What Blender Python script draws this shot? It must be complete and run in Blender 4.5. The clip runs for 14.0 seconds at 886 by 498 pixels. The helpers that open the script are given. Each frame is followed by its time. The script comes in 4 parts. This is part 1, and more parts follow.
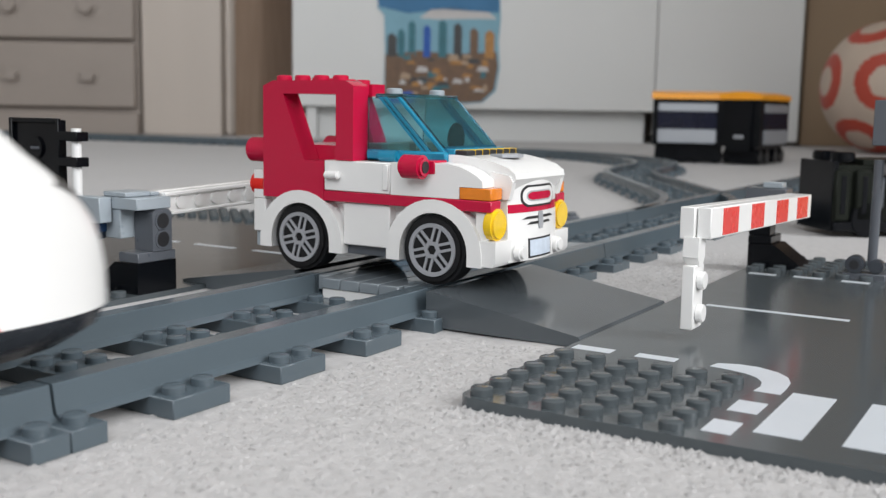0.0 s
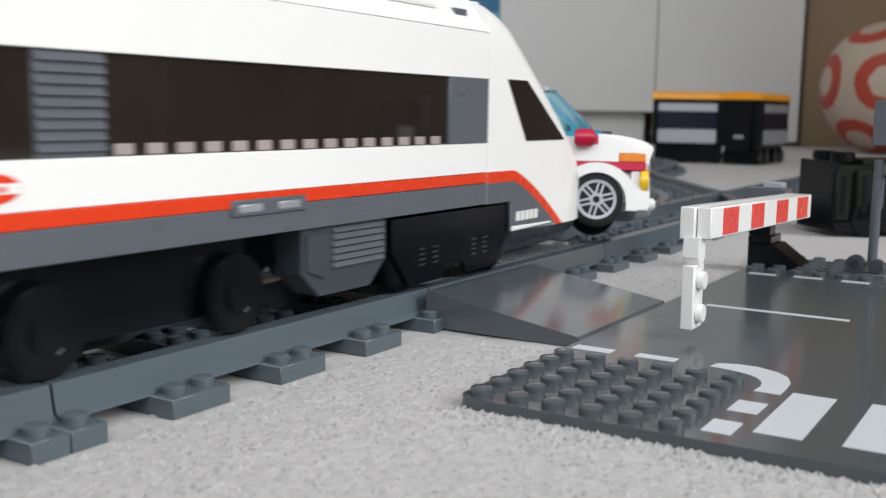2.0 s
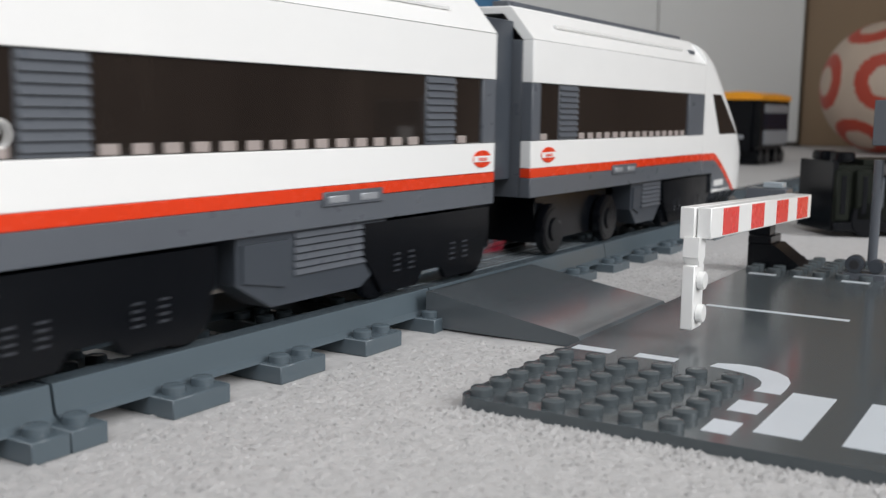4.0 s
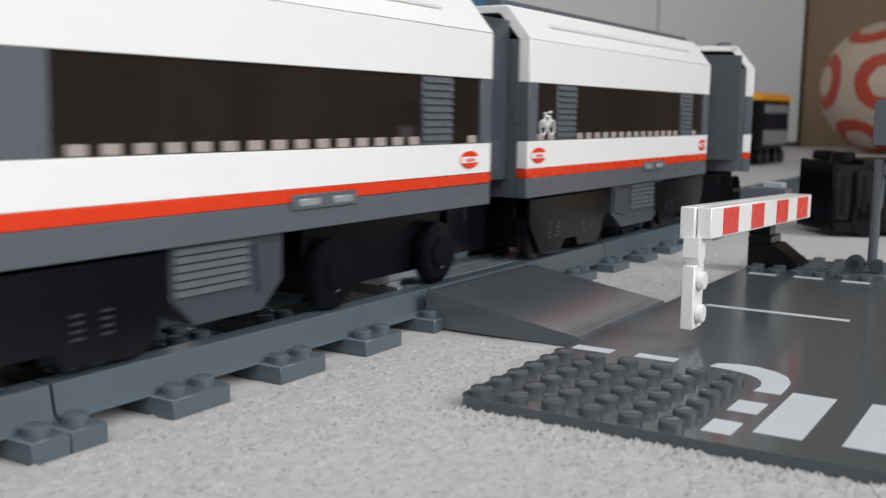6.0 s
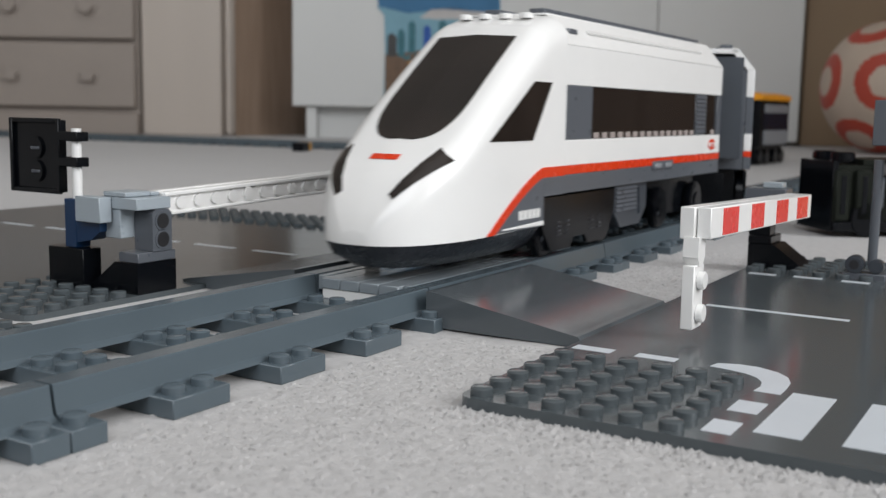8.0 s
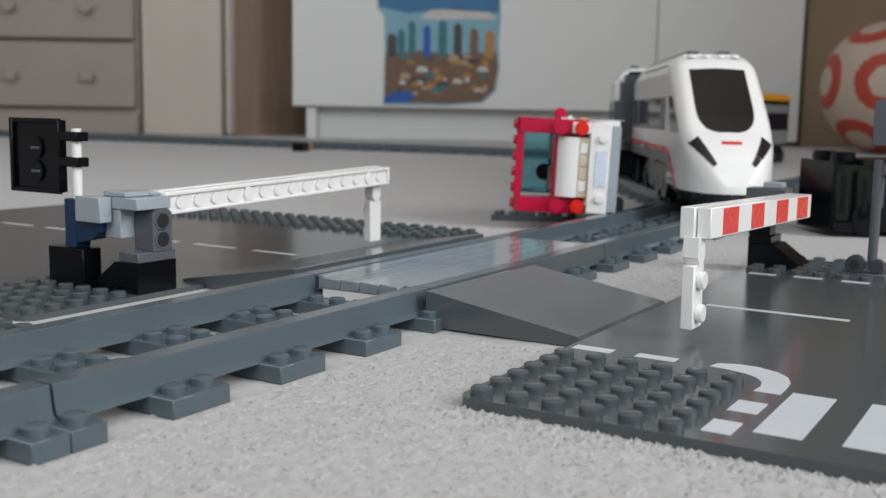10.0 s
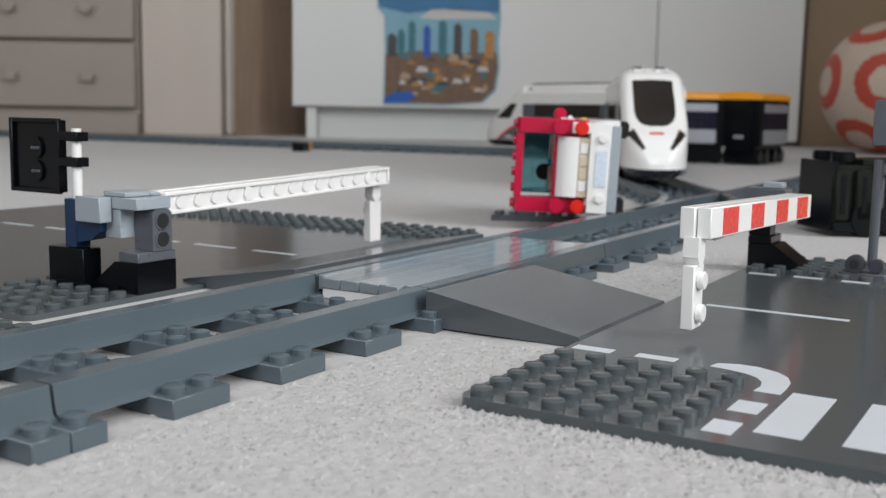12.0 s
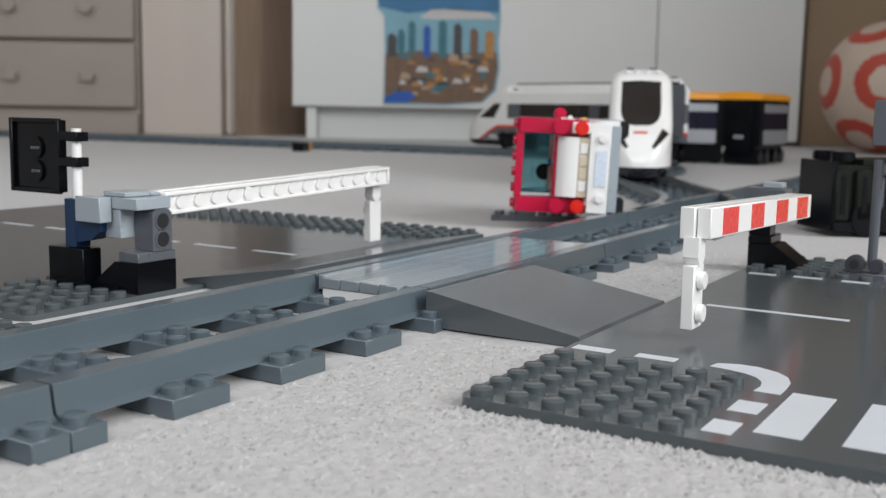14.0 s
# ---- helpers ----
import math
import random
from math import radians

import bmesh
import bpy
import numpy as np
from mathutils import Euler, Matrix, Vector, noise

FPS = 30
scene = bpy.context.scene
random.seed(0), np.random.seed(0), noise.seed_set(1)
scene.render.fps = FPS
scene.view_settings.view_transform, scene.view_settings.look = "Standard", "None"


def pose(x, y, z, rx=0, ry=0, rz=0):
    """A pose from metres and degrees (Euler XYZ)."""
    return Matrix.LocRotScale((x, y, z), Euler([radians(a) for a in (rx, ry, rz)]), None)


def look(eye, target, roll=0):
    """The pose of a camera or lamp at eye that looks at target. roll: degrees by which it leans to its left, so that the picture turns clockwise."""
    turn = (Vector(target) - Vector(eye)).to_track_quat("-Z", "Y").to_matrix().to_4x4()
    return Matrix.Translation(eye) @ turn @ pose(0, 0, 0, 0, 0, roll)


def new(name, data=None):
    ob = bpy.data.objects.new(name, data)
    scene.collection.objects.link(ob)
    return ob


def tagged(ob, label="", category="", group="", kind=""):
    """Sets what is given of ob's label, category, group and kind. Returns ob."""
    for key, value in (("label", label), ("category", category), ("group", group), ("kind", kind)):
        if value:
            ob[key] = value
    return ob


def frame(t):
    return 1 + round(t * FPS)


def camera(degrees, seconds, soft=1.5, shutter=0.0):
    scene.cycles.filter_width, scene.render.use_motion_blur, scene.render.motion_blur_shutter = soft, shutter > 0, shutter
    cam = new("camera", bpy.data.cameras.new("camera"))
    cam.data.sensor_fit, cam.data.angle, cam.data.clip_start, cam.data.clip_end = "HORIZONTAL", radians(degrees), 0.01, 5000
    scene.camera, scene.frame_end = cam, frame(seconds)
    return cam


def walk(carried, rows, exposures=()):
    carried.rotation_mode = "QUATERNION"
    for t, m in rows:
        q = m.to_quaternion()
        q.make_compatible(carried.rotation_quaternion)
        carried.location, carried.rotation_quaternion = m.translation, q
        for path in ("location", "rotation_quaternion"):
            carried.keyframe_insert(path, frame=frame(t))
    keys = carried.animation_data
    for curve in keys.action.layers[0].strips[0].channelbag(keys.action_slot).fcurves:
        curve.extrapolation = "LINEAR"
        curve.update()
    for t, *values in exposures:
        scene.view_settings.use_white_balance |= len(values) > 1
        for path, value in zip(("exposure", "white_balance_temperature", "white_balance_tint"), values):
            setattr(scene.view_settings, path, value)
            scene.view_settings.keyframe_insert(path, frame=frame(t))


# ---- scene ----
MM = 0.001
EYE, YAW, PITCH, ROLL, LENS = (-116.66, -177.6, 59.9), 31.21, -7.62, 1.02, 46.09

cam = camera(LENS, 14.0, soft=1.3, shutter=0.6)
cam.data.dof.use_dof = True
cam.data.dof.focus_distance = 0.27
cam.data.dof.aperture_fstop = 29.0
cam_rows = look([c * MM for c in EYE],
                [(EYE[0] + 1000 * math.cos(radians(YAW)) * math.cos(radians(PITCH))) * MM,
                 (EYE[1] + 1000 * math.sin(radians(YAW)) * math.cos(radians(PITCH))) * MM,
                 (EYE[2] + 1000 * math.sin(radians(PITCH))) * MM], ROLL)
walk(cam, [(0.0, cam_rows), (14.0, cam_rows)],
     exposures=[(0.0, 0.18), (1.0, 0.12), (2.0, 0.06), (3.0, 0.0), (5.5, -0.06), (8.0, -0.1), (10.5, -0.05), (12.0, 0.08), (14.0, 0.13)])

# ---- light: overcast daylight, an unseen window at the right and a fill behind ----
world = bpy.data.worlds.new("sky")
scene.world = world
world.use_nodes = True
wn = world.node_tree
sky = wn.nodes.new("ShaderNodeTexSky")
sky.sky_type, sky.sun_disc = "NISHITA", False
sky.sun_elevation, sky.sun_rotation = radians(40), radians(160)
wn.links.new(sky.outputs[0], wn.nodes["Background"].inputs[0])
wn.nodes["Background"].inputs[1].default_value = 0.1


def daylight_lamp(m, w, h, watts):
    d = bpy.data.lights.new("daylight_lamp", "AREA")
    d.shape, d.size, d.size_y, d.energy, d.color = "RECTANGLE", w, h, watts, (0.96, 0.975, 0.985)
    ob = new("daylight_lamp", d)
    ob.matrix_world = m
    return ob


ROOM = pose(EYE[0] * MM, EYE[1] * MM, 0, 0, 0, YAW - 90)
daylight_lamp(ROOM @ pose(1.49, -0.47, 1.15, 0, 90, 0), 1.4, 1.1, 40)
# fill lamp added behind the eye, brightens faces turned towards it
daylight_lamp(ROOM @ pose(-0.45, -1.09, 1.3, 90, 0, 0), 1.7, 1.3, 25)


# ---- materials ----
def material(name, colour, rough=0.4, metal=0.0, vary=0.06, scale=60.0, bump=0.0, bump_scale=400.0,
             coat=0.0, transmission=0.0, alpha=1.0, specular=0.5, second=None, stretch=(1, 1, 1), island=False):
    mat = bpy.data.materials.new(name)
    mat.use_nodes = True
    nt = mat.node_tree
    b = nt.nodes["Principled BSDF"]
    b.inputs["Roughness"].default_value, b.inputs["Metallic"].default_value = rough, metal
    b.inputs["Coat Weight"].default_value, b.inputs["Transmission Weight"].default_value = coat, transmission
    b.inputs["Alpha"].default_value = alpha
    b.inputs["Specular IOR Level"].default_value = specular
    tc, mp, nz = nt.nodes.new("ShaderNodeTexCoord"), nt.nodes.new("ShaderNodeMapping"), nt.nodes.new("ShaderNodeTexNoise")
    mp.inputs["Scale"].default_value = stretch
    nz.inputs["Scale"].default_value, nz.inputs["Detail"].default_value = scale, 6
    nt.links.new(tc.outputs["Object"], mp.inputs[0])
    nt.links.new(mp.outputs[0], nz.inputs["Vector"])
    ramp = nt.nodes.new("ShaderNodeMix")
    ramp.data_type = "RGBA"
    lo = second or tuple(c * (1 - vary) for c in colour)
    hi = colour if second else tuple(min(1, c * (1 + vary)) for c in colour)
    ramp.inputs[6].default_value, ramp.inputs[7].default_value = (*lo, 1), (*hi, 1)
    nt.links.new(nz.outputs["Fac"], ramp.inputs[0])
    nt.links.new(ramp.outputs[2], b.inputs["Base Color"])
    # fine scuffs in the gloss
    n2, mr = nt.nodes.new("ShaderNodeTexNoise"), nt.nodes.new("ShaderNodeMapRange")
    n2.inputs["Scale"].default_value, n2.inputs["Detail"].default_value = scale * 4, 5
    nt.links.new(mp.outputs[0], n2.inputs["Vector"])
    mr.inputs["To Min"].default_value, mr.inputs["To Max"].default_value = rough * 0.8, min(1, rough * 1.25 + 0.02)
    nt.links.new(n2.outputs["Fac"], mr.inputs["Value"])
    nt.links.new(mr.outputs[0], b.inputs["Roughness"])
    if bump:
        n3, bp = nt.nodes.new("ShaderNodeTexNoise"), nt.nodes.new("ShaderNodeBump")
        n3.inputs["Scale"].default_value, n3.inputs["Detail"].default_value = bump_scale, 4
        nt.links.new(mp.outputs[0], n3.inputs["Vector"])
        bp.inputs["Strength"].default_value, bp.inputs["Distance"].default_value = bump, 0.001
        nt.links.new(n3.outputs["Fac"], bp.inputs["Height"])
        nt.links.new(bp.outputs[0], b.inputs["Normal"])
    return mat


def carpet_material():
    mat = material("carpet_wool", (0.425, 0.415, 0.41), 0.95, vary=0.05, scale=9)
    nt = mat.node_tree
    b = nt.nodes["Principled BSDF"]
    tc = [n for n in nt.nodes if n.type == "TEX_COORD"][0]
    base = b.inputs["Base Color"].links[0].from_socket
    tuft, fleck = nt.nodes.new("ShaderNodeTexNoise"), nt.nodes.new("ShaderNodeTexVoronoi")
    tuft.inputs["Scale"].default_value, tuft.inputs["Detail"].default_value = 300, 6
    fleck.inputs["Scale"].default_value = 330
    nt.links.new(tc.outputs["Object"], tuft.inputs["Vector"])
    nt.links.new(tc.outputs["Object"], fleck.inputs["Vector"])
    mr = nt.nodes.new("ShaderNodeMapRange")
    mr.inputs["From Min"].default_value, mr.inputs["From Max"].default_value = 0.3, 0.62
    mr.inputs["To Min"].default_value, mr.inputs["To Max"].default_value = 0.91, 1.05
    nt.links.new(tuft.outputs["Fac"], mr.inputs["Value"])
    mul = nt.nodes.new("ShaderNodeVectorMath")
    mul.operation = "MULTIPLY"
    nt.links.new(base, mul.inputs[0])
    nt.links.new(mr.outputs[0], mul.inputs[1])
    nt.links.new(mul.outputs[0], b.inputs["Base Color"])
    bp = nt.nodes.new("ShaderNodeBump")
    bp.inputs["Strength"].default_value, bp.inputs["Distance"].default_value = 0.5, 0.0009
    nt.links.new(tuft.outputs["Fac"], bp.inputs["Height"])
    nt.links.new(bp.outputs[0], b.inputs["Normal"])
    b.inputs["Sheen Weight"].default_value = 0.2
    return mat


CARPET = carpet_material()
TRACK = material("dark_bluish_plastic", (0.086, 0.111, 0.129), 0.19, vary=0.08, scale=40, bump=0.02, bump_scale=120)
ROAD = material("road_plate_plastic", (0.074, 0.087, 0.094), 0.16, vary=0.07, scale=25, bump=0.012, bump_scale=60)
PRINT = material("white_road_print", (0.60, 0.64, 0.68), 0.3, vary=0.05)
WHITE = material("white_plastic", (0.82, 0.815, 0.80), 0.2, vary=0.02)
RED_STRIPE = material("orange_red_plastic", (0.68, 0.042, 0.008), 0.25, vary=0.04)
CRIMSON = material("dark_pink_red_plastic", (0.50, 0.006, 0.045), 0.2, vary=0.03, scale=15)
SIGNAL_RED = material("red_plastic", (0.70, 0.02, 0.012), 0.25, vary=0.05)
GREY = material("dark_grey_plastic", (0.098, 0.108, 0.124), 0.28, vary=0.06)
RAMP = material("ramp_plastic", (0.082, 0.094, 0.103), 0.13, vary=0.07, scale=25, bump=0.012, bump_scale=60)
DECK = material("glossy_grey_tile", (0.23, 0.262, 0.285), 0.07, vary=0.06, scale=30)
LIGHT_GREY = material("light_grey_plastic", (0.34, 0.385, 0.42), 0.28, vary=0.05)
BLACK = material("black_plastic", (0.0035, 0.0042, 0.0058), 0.2, vary=0.05, scale=20, specular=0.22)
RUBBER = material("black_rubber", (0.009, 0.009, 0.010), 0.6, vary=0.15, bump=0.1, specular=0.3)
# dark glass; lighter brown blotches in its colour imitate room reflections
GLASS_DARK = material("dark_glass_painted_reflections", (0.034, 0.026, 0.022), 0.05, second=(0.004, 0.0035, 0.0035), scale=22, stretch=(1.6, 1, 0.5))
SEAT_TOP = material("pale_seat_plastic", (0.34, 0.29, 0.27), 0.4, vary=0.1)
GLASS_BLUE = material("clear_blue_plastic", (0.33, 0.74, 0.82), 0.04, transmission=0.97, vary=0.03)
BLUE = material("dark_blue_plastic", (0.006, 0.03, 0.085), 0.3)
NAVY = material("navy_glass", (0.008, 0.010, 0.025), 0.12, vary=0.3, scale=40)
BLUE_EDGE = material("blue_plastic_edge", (0.012, 0.22, 0.36), 0.1)
YELLOW = material("clear_yellow_plastic", (0.85, 0.55, 0.02), 0.12, coat=0.4, vary=0.12, scale=300)
AMBER = material("clear_orange_plastic", (0.75, 0.22, 0.02), 0.15, vary=0.25, scale=300)
ORANGE = material("bright_orange_plastic", (0.90, 0.36, 0.015), 0.3)
SILVER = material("silver_plastic", (0.42, 0.44, 0.47), 0.35, metal=0.5)
RIM = material("flat_silver_rim", (0.42, 0.43, 0.46), 0.35, metal=0.3)
TRAY = material("charcoal_plastic", (0.032, 0.035, 0.042), 0.25)
# own colour of gangways and sockets; on underfloor boxes, grey with shade mixed in
SLATE_AND_SHADE = material("slate_and_shaded_grey_plastic", (0.050, 0.058, 0.070), 0.3, vary=0.06)
CREAM = material("cream_plastic", (0.62, 0.55, 0.42), 0.3, vary=0.12, scale=200)
# black print and parts, also the painted dark of holes
INK = material("black_ink_and_hole_shade", (0.02, 0.02, 0.022), 0.4)
GREY_INK = material("grey_ink", (0.35, 0.36, 0.38), 0.4)
PALE_BLUE = material("pale_blue_print", (0.62, 0.70, 0.80), 0.35, vary=0.2, scale=500)
PAINT_WHITE = material("white_furniture_paint", (0.71, 0.715, 0.705), 0.38, vary=0.03, scale=5)
PAINT_CREAM = material("cream_chest_paint", (0.345, 0.297, 0.262), 0.45, vary=0.06, scale=8)
PAINT_IVORY = material("ivory_wardrobe_paint", (0.55, 0.485, 0.43), 0.4, vary=0.06, scale=6, stretch=(3, 3, 0.4))
WALL_PAINT = material("wall_paint", (0.46, 0.43, 0.40), 0.85, vary=0.03, scale=3)
CEILING_PAINT = material("ceiling_paint", (0.66, 0.66, 0.65), 0.9, vary=0.02, scale=3)
OAK = material("brown_wood", (0.42, 0.31, 0.235), 0.5, second=(0.25, 0.17, 0.12), scale=8, stretch=(9, 9, 1))
TAN = material("tan_board", (0.33, 0.235, 0.15), 0.6, second=(0.27, 0.19, 0.12), scale=4, stretch=(5, 5, 1))
OLIVE = material("dark_olive_plastic", (0.010, 0.012, 0.009), 0.4, vary=0.35, scale=80, specular=0.12)
# for the added wall out of view; browns what it reflects
BLOCK_BROWN = material("light_block_brown", (0.17, 0.11, 0.075), 0.8, vary=0.06, scale=4)
BALL_WHITE = material("scuffed_white_leather", (0.52, 0.42, 0.34), 0.5, vary=0.14, scale=20)
BALL_RED = material("red_leather", (0.44, 0.06, 0.035), 0.5, vary=0.1, scale=20)
P_SKY = material("print_sky", (0.20, 0.40, 0.50), 0.5, vary=0.15, scale=30)
P_DEEP = material("print_deep_blue", (0.03, 0.16, 0.33), 0.5, vary=0.2, scale=30)
P_CLOUD = material("print_cloud", (0.55, 0.53, 0.52), 0.5, vary=0.1, scale=40)
P_TEAL = material("print_teal", (0.035, 0.16, 0.20), 0.5, vary=0.4, scale=120)
P_BLUE = material("print_blue", (0.01, 0.09, 0.42), 0.5, vary=0.2, scale=60)
P_DARK = material("print_dark", (0.05, 0.05, 0.05), 0.5, vary=0.4, scale=120)
P_BROWN = material("print_brown", (0.24, 0.13, 0.07), 0.5, second=(0.09, 0.06, 0.04), scale=90)
P_OCHRE = material("print_ochre", (0.55, 0.27, 0.07), 0.5, second=(0.28, 0.13, 0.04), scale=90)
P_TAN = material("print_tan", (0.42, 0.30, 0.20), 0.5, vary=0.2, scale=90)
OCHRE = material("ochre_plastic", (0.50, 0.26, 0.05), 0.4, vary=0.15)


# ---- building helpers (all in millimetres) ----
def finish(bm, name, mat, smooth=False):
    bmesh.ops.recalc_face_normals(bm, faces=bm.faces)
    bmesh.ops.scale(bm, vec=(MM, MM, MM), verts=bm.verts)
    me = bpy.data.meshes.new(name)
    if smooth:
        for f in bm.faces:
            f.smooth = True
        for e in bm.edges:
            if len(e.link_faces) == 2 and e.calc_face_angle(0) > radians(38):
                e.smooth = False
    bm.to_mesh(me)
    bm.free()
    me.materials.append(mat)
    return me


def part(name, bm, mat, parent, label="", smooth=True, at=None):
    ob = new(name, finish(bm, name, mat, smooth))
    ob.parent = parent
    if at is not None:
        ob.matrix_basis = at
    if label:
        ob["label"] = label
    return ob


def again(ob, m, parent=None):
    o = new(ob.name.split(".")[0], ob.data)
    o.parent = parent or ob.parent
    o.matrix_basis = m
    if "label" in ob:
        o["label"] = ob["label"]
    return o


def thing(name, label, category, m=None, group="", kind=""):
    ob = tagged(new(name), label, category, group, kind)
    if m is not None:
        ob.matrix_world = m
    return ob


def at(x, y, z, rx=0, ry=0, rz=0):
    return pose(x * MM, y * MM, z * MM, rx, ry, rz)


def box(bm, x0, x1, y0, y1, z0, z1, bevel=0.25):
    r = bmesh.ops.create_cube(bm, size=1)
    vs = r["verts"]
    for v in vs:
        v.co = Vector(((x0 + x1) / 2 + v.co.x * (x1 - x0), (y0 + y1) / 2 + v.co.y * (y1 - y0), (z0 + z1) / 2 + v.co.z * (z1 - z0)))
    if bevel:
        es = list({e for v in vs for e in v.link_edges})
        bmesh.ops.bevel(bm, geom=es, offset=bevel, segments=1, affect="EDGES")
    return bm


def B(*a, **k):
    return box(bmesh.new(), *a, **k)


def cyl(bm, c, r, h, axis="z", seg=16, r2=None, bevel=0.0):
    turn = {"z": Matrix(), "x": Matrix.Rotation(math.pi / 2, 4, "Y"), "y": Matrix.Rotation(-math.pi / 2, 4, "X")}[axis]
    q = bmesh.ops.create_cone(bm, cap_ends=True, segments=seg, radius1=r, radius2=r if r2 is None else r2, depth=h,
                              matrix=Matrix.Translation(c) @ turn)
    if bevel:
        es = [e for e in {e for v in q["verts"] for e in v.link_edges} if any(len(f.verts) > 4 for f in e.link_faces)]
        bmesh.ops.bevel(bm, geom=es, offset=bevel, segments=2, affect="EDGES")
    return bm


def CY(*a, **k):
    return cyl(bmesh.new(), *a, **k)


def prism(outline, lo, hi, plane="xz", bm=None):
    """An outline in a plane, pulled from lo to hi along the third axis."""
    bm = bm or bmesh.new()
    put = {"xz": lambda a, b, c: (a, c, b), "yz": lambda a, b, c: (c, a, b), "xy": lambda a, b, c: (a, b, c)}[plane]
    p = [bm.verts.new(put(a, b, lo)) for a, b in outline]
    q = [bm.verts.new(put(a, b, hi)) for a, b in outline]
    bm.faces.new(p)
    bm.faces.new(q[::-1])
    n = len(p)
    for i in range(n):
        bm.faces.new((p[i], q[i], q[(i + 1) % n], p[(i + 1) % n]))
    return bm


def studs(bm, xs, ys, z, r=2.4, h=1.7, seg=14):
    """Round studs with a chamfered rim and a faintly domed top."""
    for x in xs:
        for y in ys:
            rings = [[bm.verts.new((x + q * math.cos(2 * math.pi * i / seg), y + q * math.sin(2 * math.pi * i / seg), z + k)) for i in range(seg)]
                     for q, k in ((r, -0.1), (r, h - 0.3), (r - 0.35, h), (r * 0.45, h + 0.07))]
            top = bm.verts.new((x, y, z + h + 0.10))
            for a, b in zip(rings, rings[1:]):
                for i in range(seg):
                    bm.faces.new((a[i], a[(i + 1) % seg], b[(i + 1) % seg], b[i]))
            for i in range(seg):
                bm.faces.new((rings[3][i], rings[3][(i + 1) % seg], top))
            bm.faces.new(rings[0][::-1])
    return bm


# ---- structure: floor and room ----
def floor_z(x, y):
    """The pile is pressed down a little along the near track."""
    fx = max(0.0, min(1.0, (134 - x) / 20, (x + 290) / 20))
    fy = max(0.0, min(1.0, (y + 62) / 14, (40 - y) / 8))
    return -0.9 * fx * fy


def ground_sheet():
    bm = bmesh.new()
    xs = [-1600, -300, -270] + [-260 + 20 * i for i in range(20)] + [134, 150, 400, 1500, 3000]
    ys = [-1900, -300, -120, -64, -56, -48, 0, 34, 42, 60, 300, 1200, 2700]
    g = [[bm.verts.new((x, y, floor_z(x, y))) for y in ys] for x in xs]
    for p, q in zip(g, g[1:]):
        for i in range(len(ys) - 1):
            bm.faces.new((p[i], q[i], q[i + 1], p[i + 1]))
    fl = new("floor", finish(bm, "floor", CARPET))
    tagged(fl, "pale grey-beige short-pile carpet", "carpet", kind="structure")
    # pile: small upright tufts where the carpet is seen from near
    rnd = random.Random(4)
    vs, fs = [], []
    for i in range(64000):
        x, y = rnd.uniform(-70, 330), rnd.uniform(-170, 20)
        if y > -33 or (x > 62 and y < -71) or (118 < x < 191 and y > -74):
            if rnd.random() > 0.03:
                continue
        edge = (54 < x < 61.2 and y < -72) or (60 < x < 190 and -77 < y < -72)
        a, h, w = rnd.uniform(0, 6.28), rnd.uniform(0.1, 0.6), rnd.uniform(0.7, 1.9)
        if edge:
            h, w = rnd.uniform(0.35, 0.95), rnd.uniform(0.7, 1.4)
        z = floor_z(x, y)
        lx, ly = rnd.uniform(-0.6, 0.6), rnd.uniform(-0.6, 0.6)
        n = len(vs)
        for k in range(3):
            vs.append(((x + w * math.cos(a + k * 2.09)) * MM, (y + w * math.sin(a + k * 2.09)) * MM, (z - 0.1) * MM))
        vs.append(((x + lx) * MM, (y + ly) * MM, (z + h) * MM))
        fs += [(n, n + 1, n + 3), (n + 1, n + 2, n + 3), (n + 2, n, n + 3)]
    me = bpy.data.meshes.new("carpet_pile")
    me.from_pydata(vs, [], fs)
    for p in me.polygons:
        p.use_smooth = True
    me.materials.append(CARPET)
    tagged(new("carpet_pile", me), "tufted pile of the pale grey carpet", "carpet", kind="stuff")


ground_sheet()

# room frame: y runs straight ahead of the eye, x to the side, z up
RM = at(EYE[0], EYE[1], 0, 0, 0, YAW - 90)
F = 784 / math.tan(radians(LENS / 2))


def side(px, d):
    return (px - 784) / F * d


def high(px, py, d):
    return EYE[2] + (189 + (px - 950) * 0.0167 - py) / F * d


def room():
    def wall(name, mat, label, *boxes):
        bm = bmesh.new()
        for q in boxes:
            box(bm, *q, bevel=0)
        w = new(name, finish(bm, name, mat))
        w.matrix_world = RM
        return tagged(w, label, name.split("_")[0], kind="structure")
    plain, pierced = "plain pale painted room wall", "pale painted room wall with a window opening"
    wall("wall_north", WALL_PAINT, plain, (-2400, 1500, 2800, 2900, 0, 2400))
    wall("wall_west", WALL_PAINT, plain, (-2500, -2400, -1200, 2900, 0, 2400))
    wall("wall_east", WALL_PAINT, pierced, (1500, 1600, -1200, 2900, 0, 360), (1500, 1600, -1200, 2900, 2100, 2400),
         (1500, 1600, -1200, -1050, 360, 2100), (1500, 1600, 110, 2900, 360, 2100))
    # added out of view: holds window light off the far right, reflects brown
    wall("wall_alcove", BLOCK_BROWN, "unseen brown wall added to shade the far right", (1120, 1180, 250, 2110, 0, 2400))
    wall("wall_south", WALL_PAINT, pierced, (-2400, 1500, -1200, -1100, 0, 480), (-2400, 1500, -1200, -1100, 2050, 2400),
         (-2400, -1250, -1200, -1100, 480, 2050), (350, 1500, -1200, -1100, 480, 2050))
    wall("ceiling", CEILING_PAINT, "plain white ceiling", (-2500, 1600, -1200, 2900, 2400, 2480))


room()


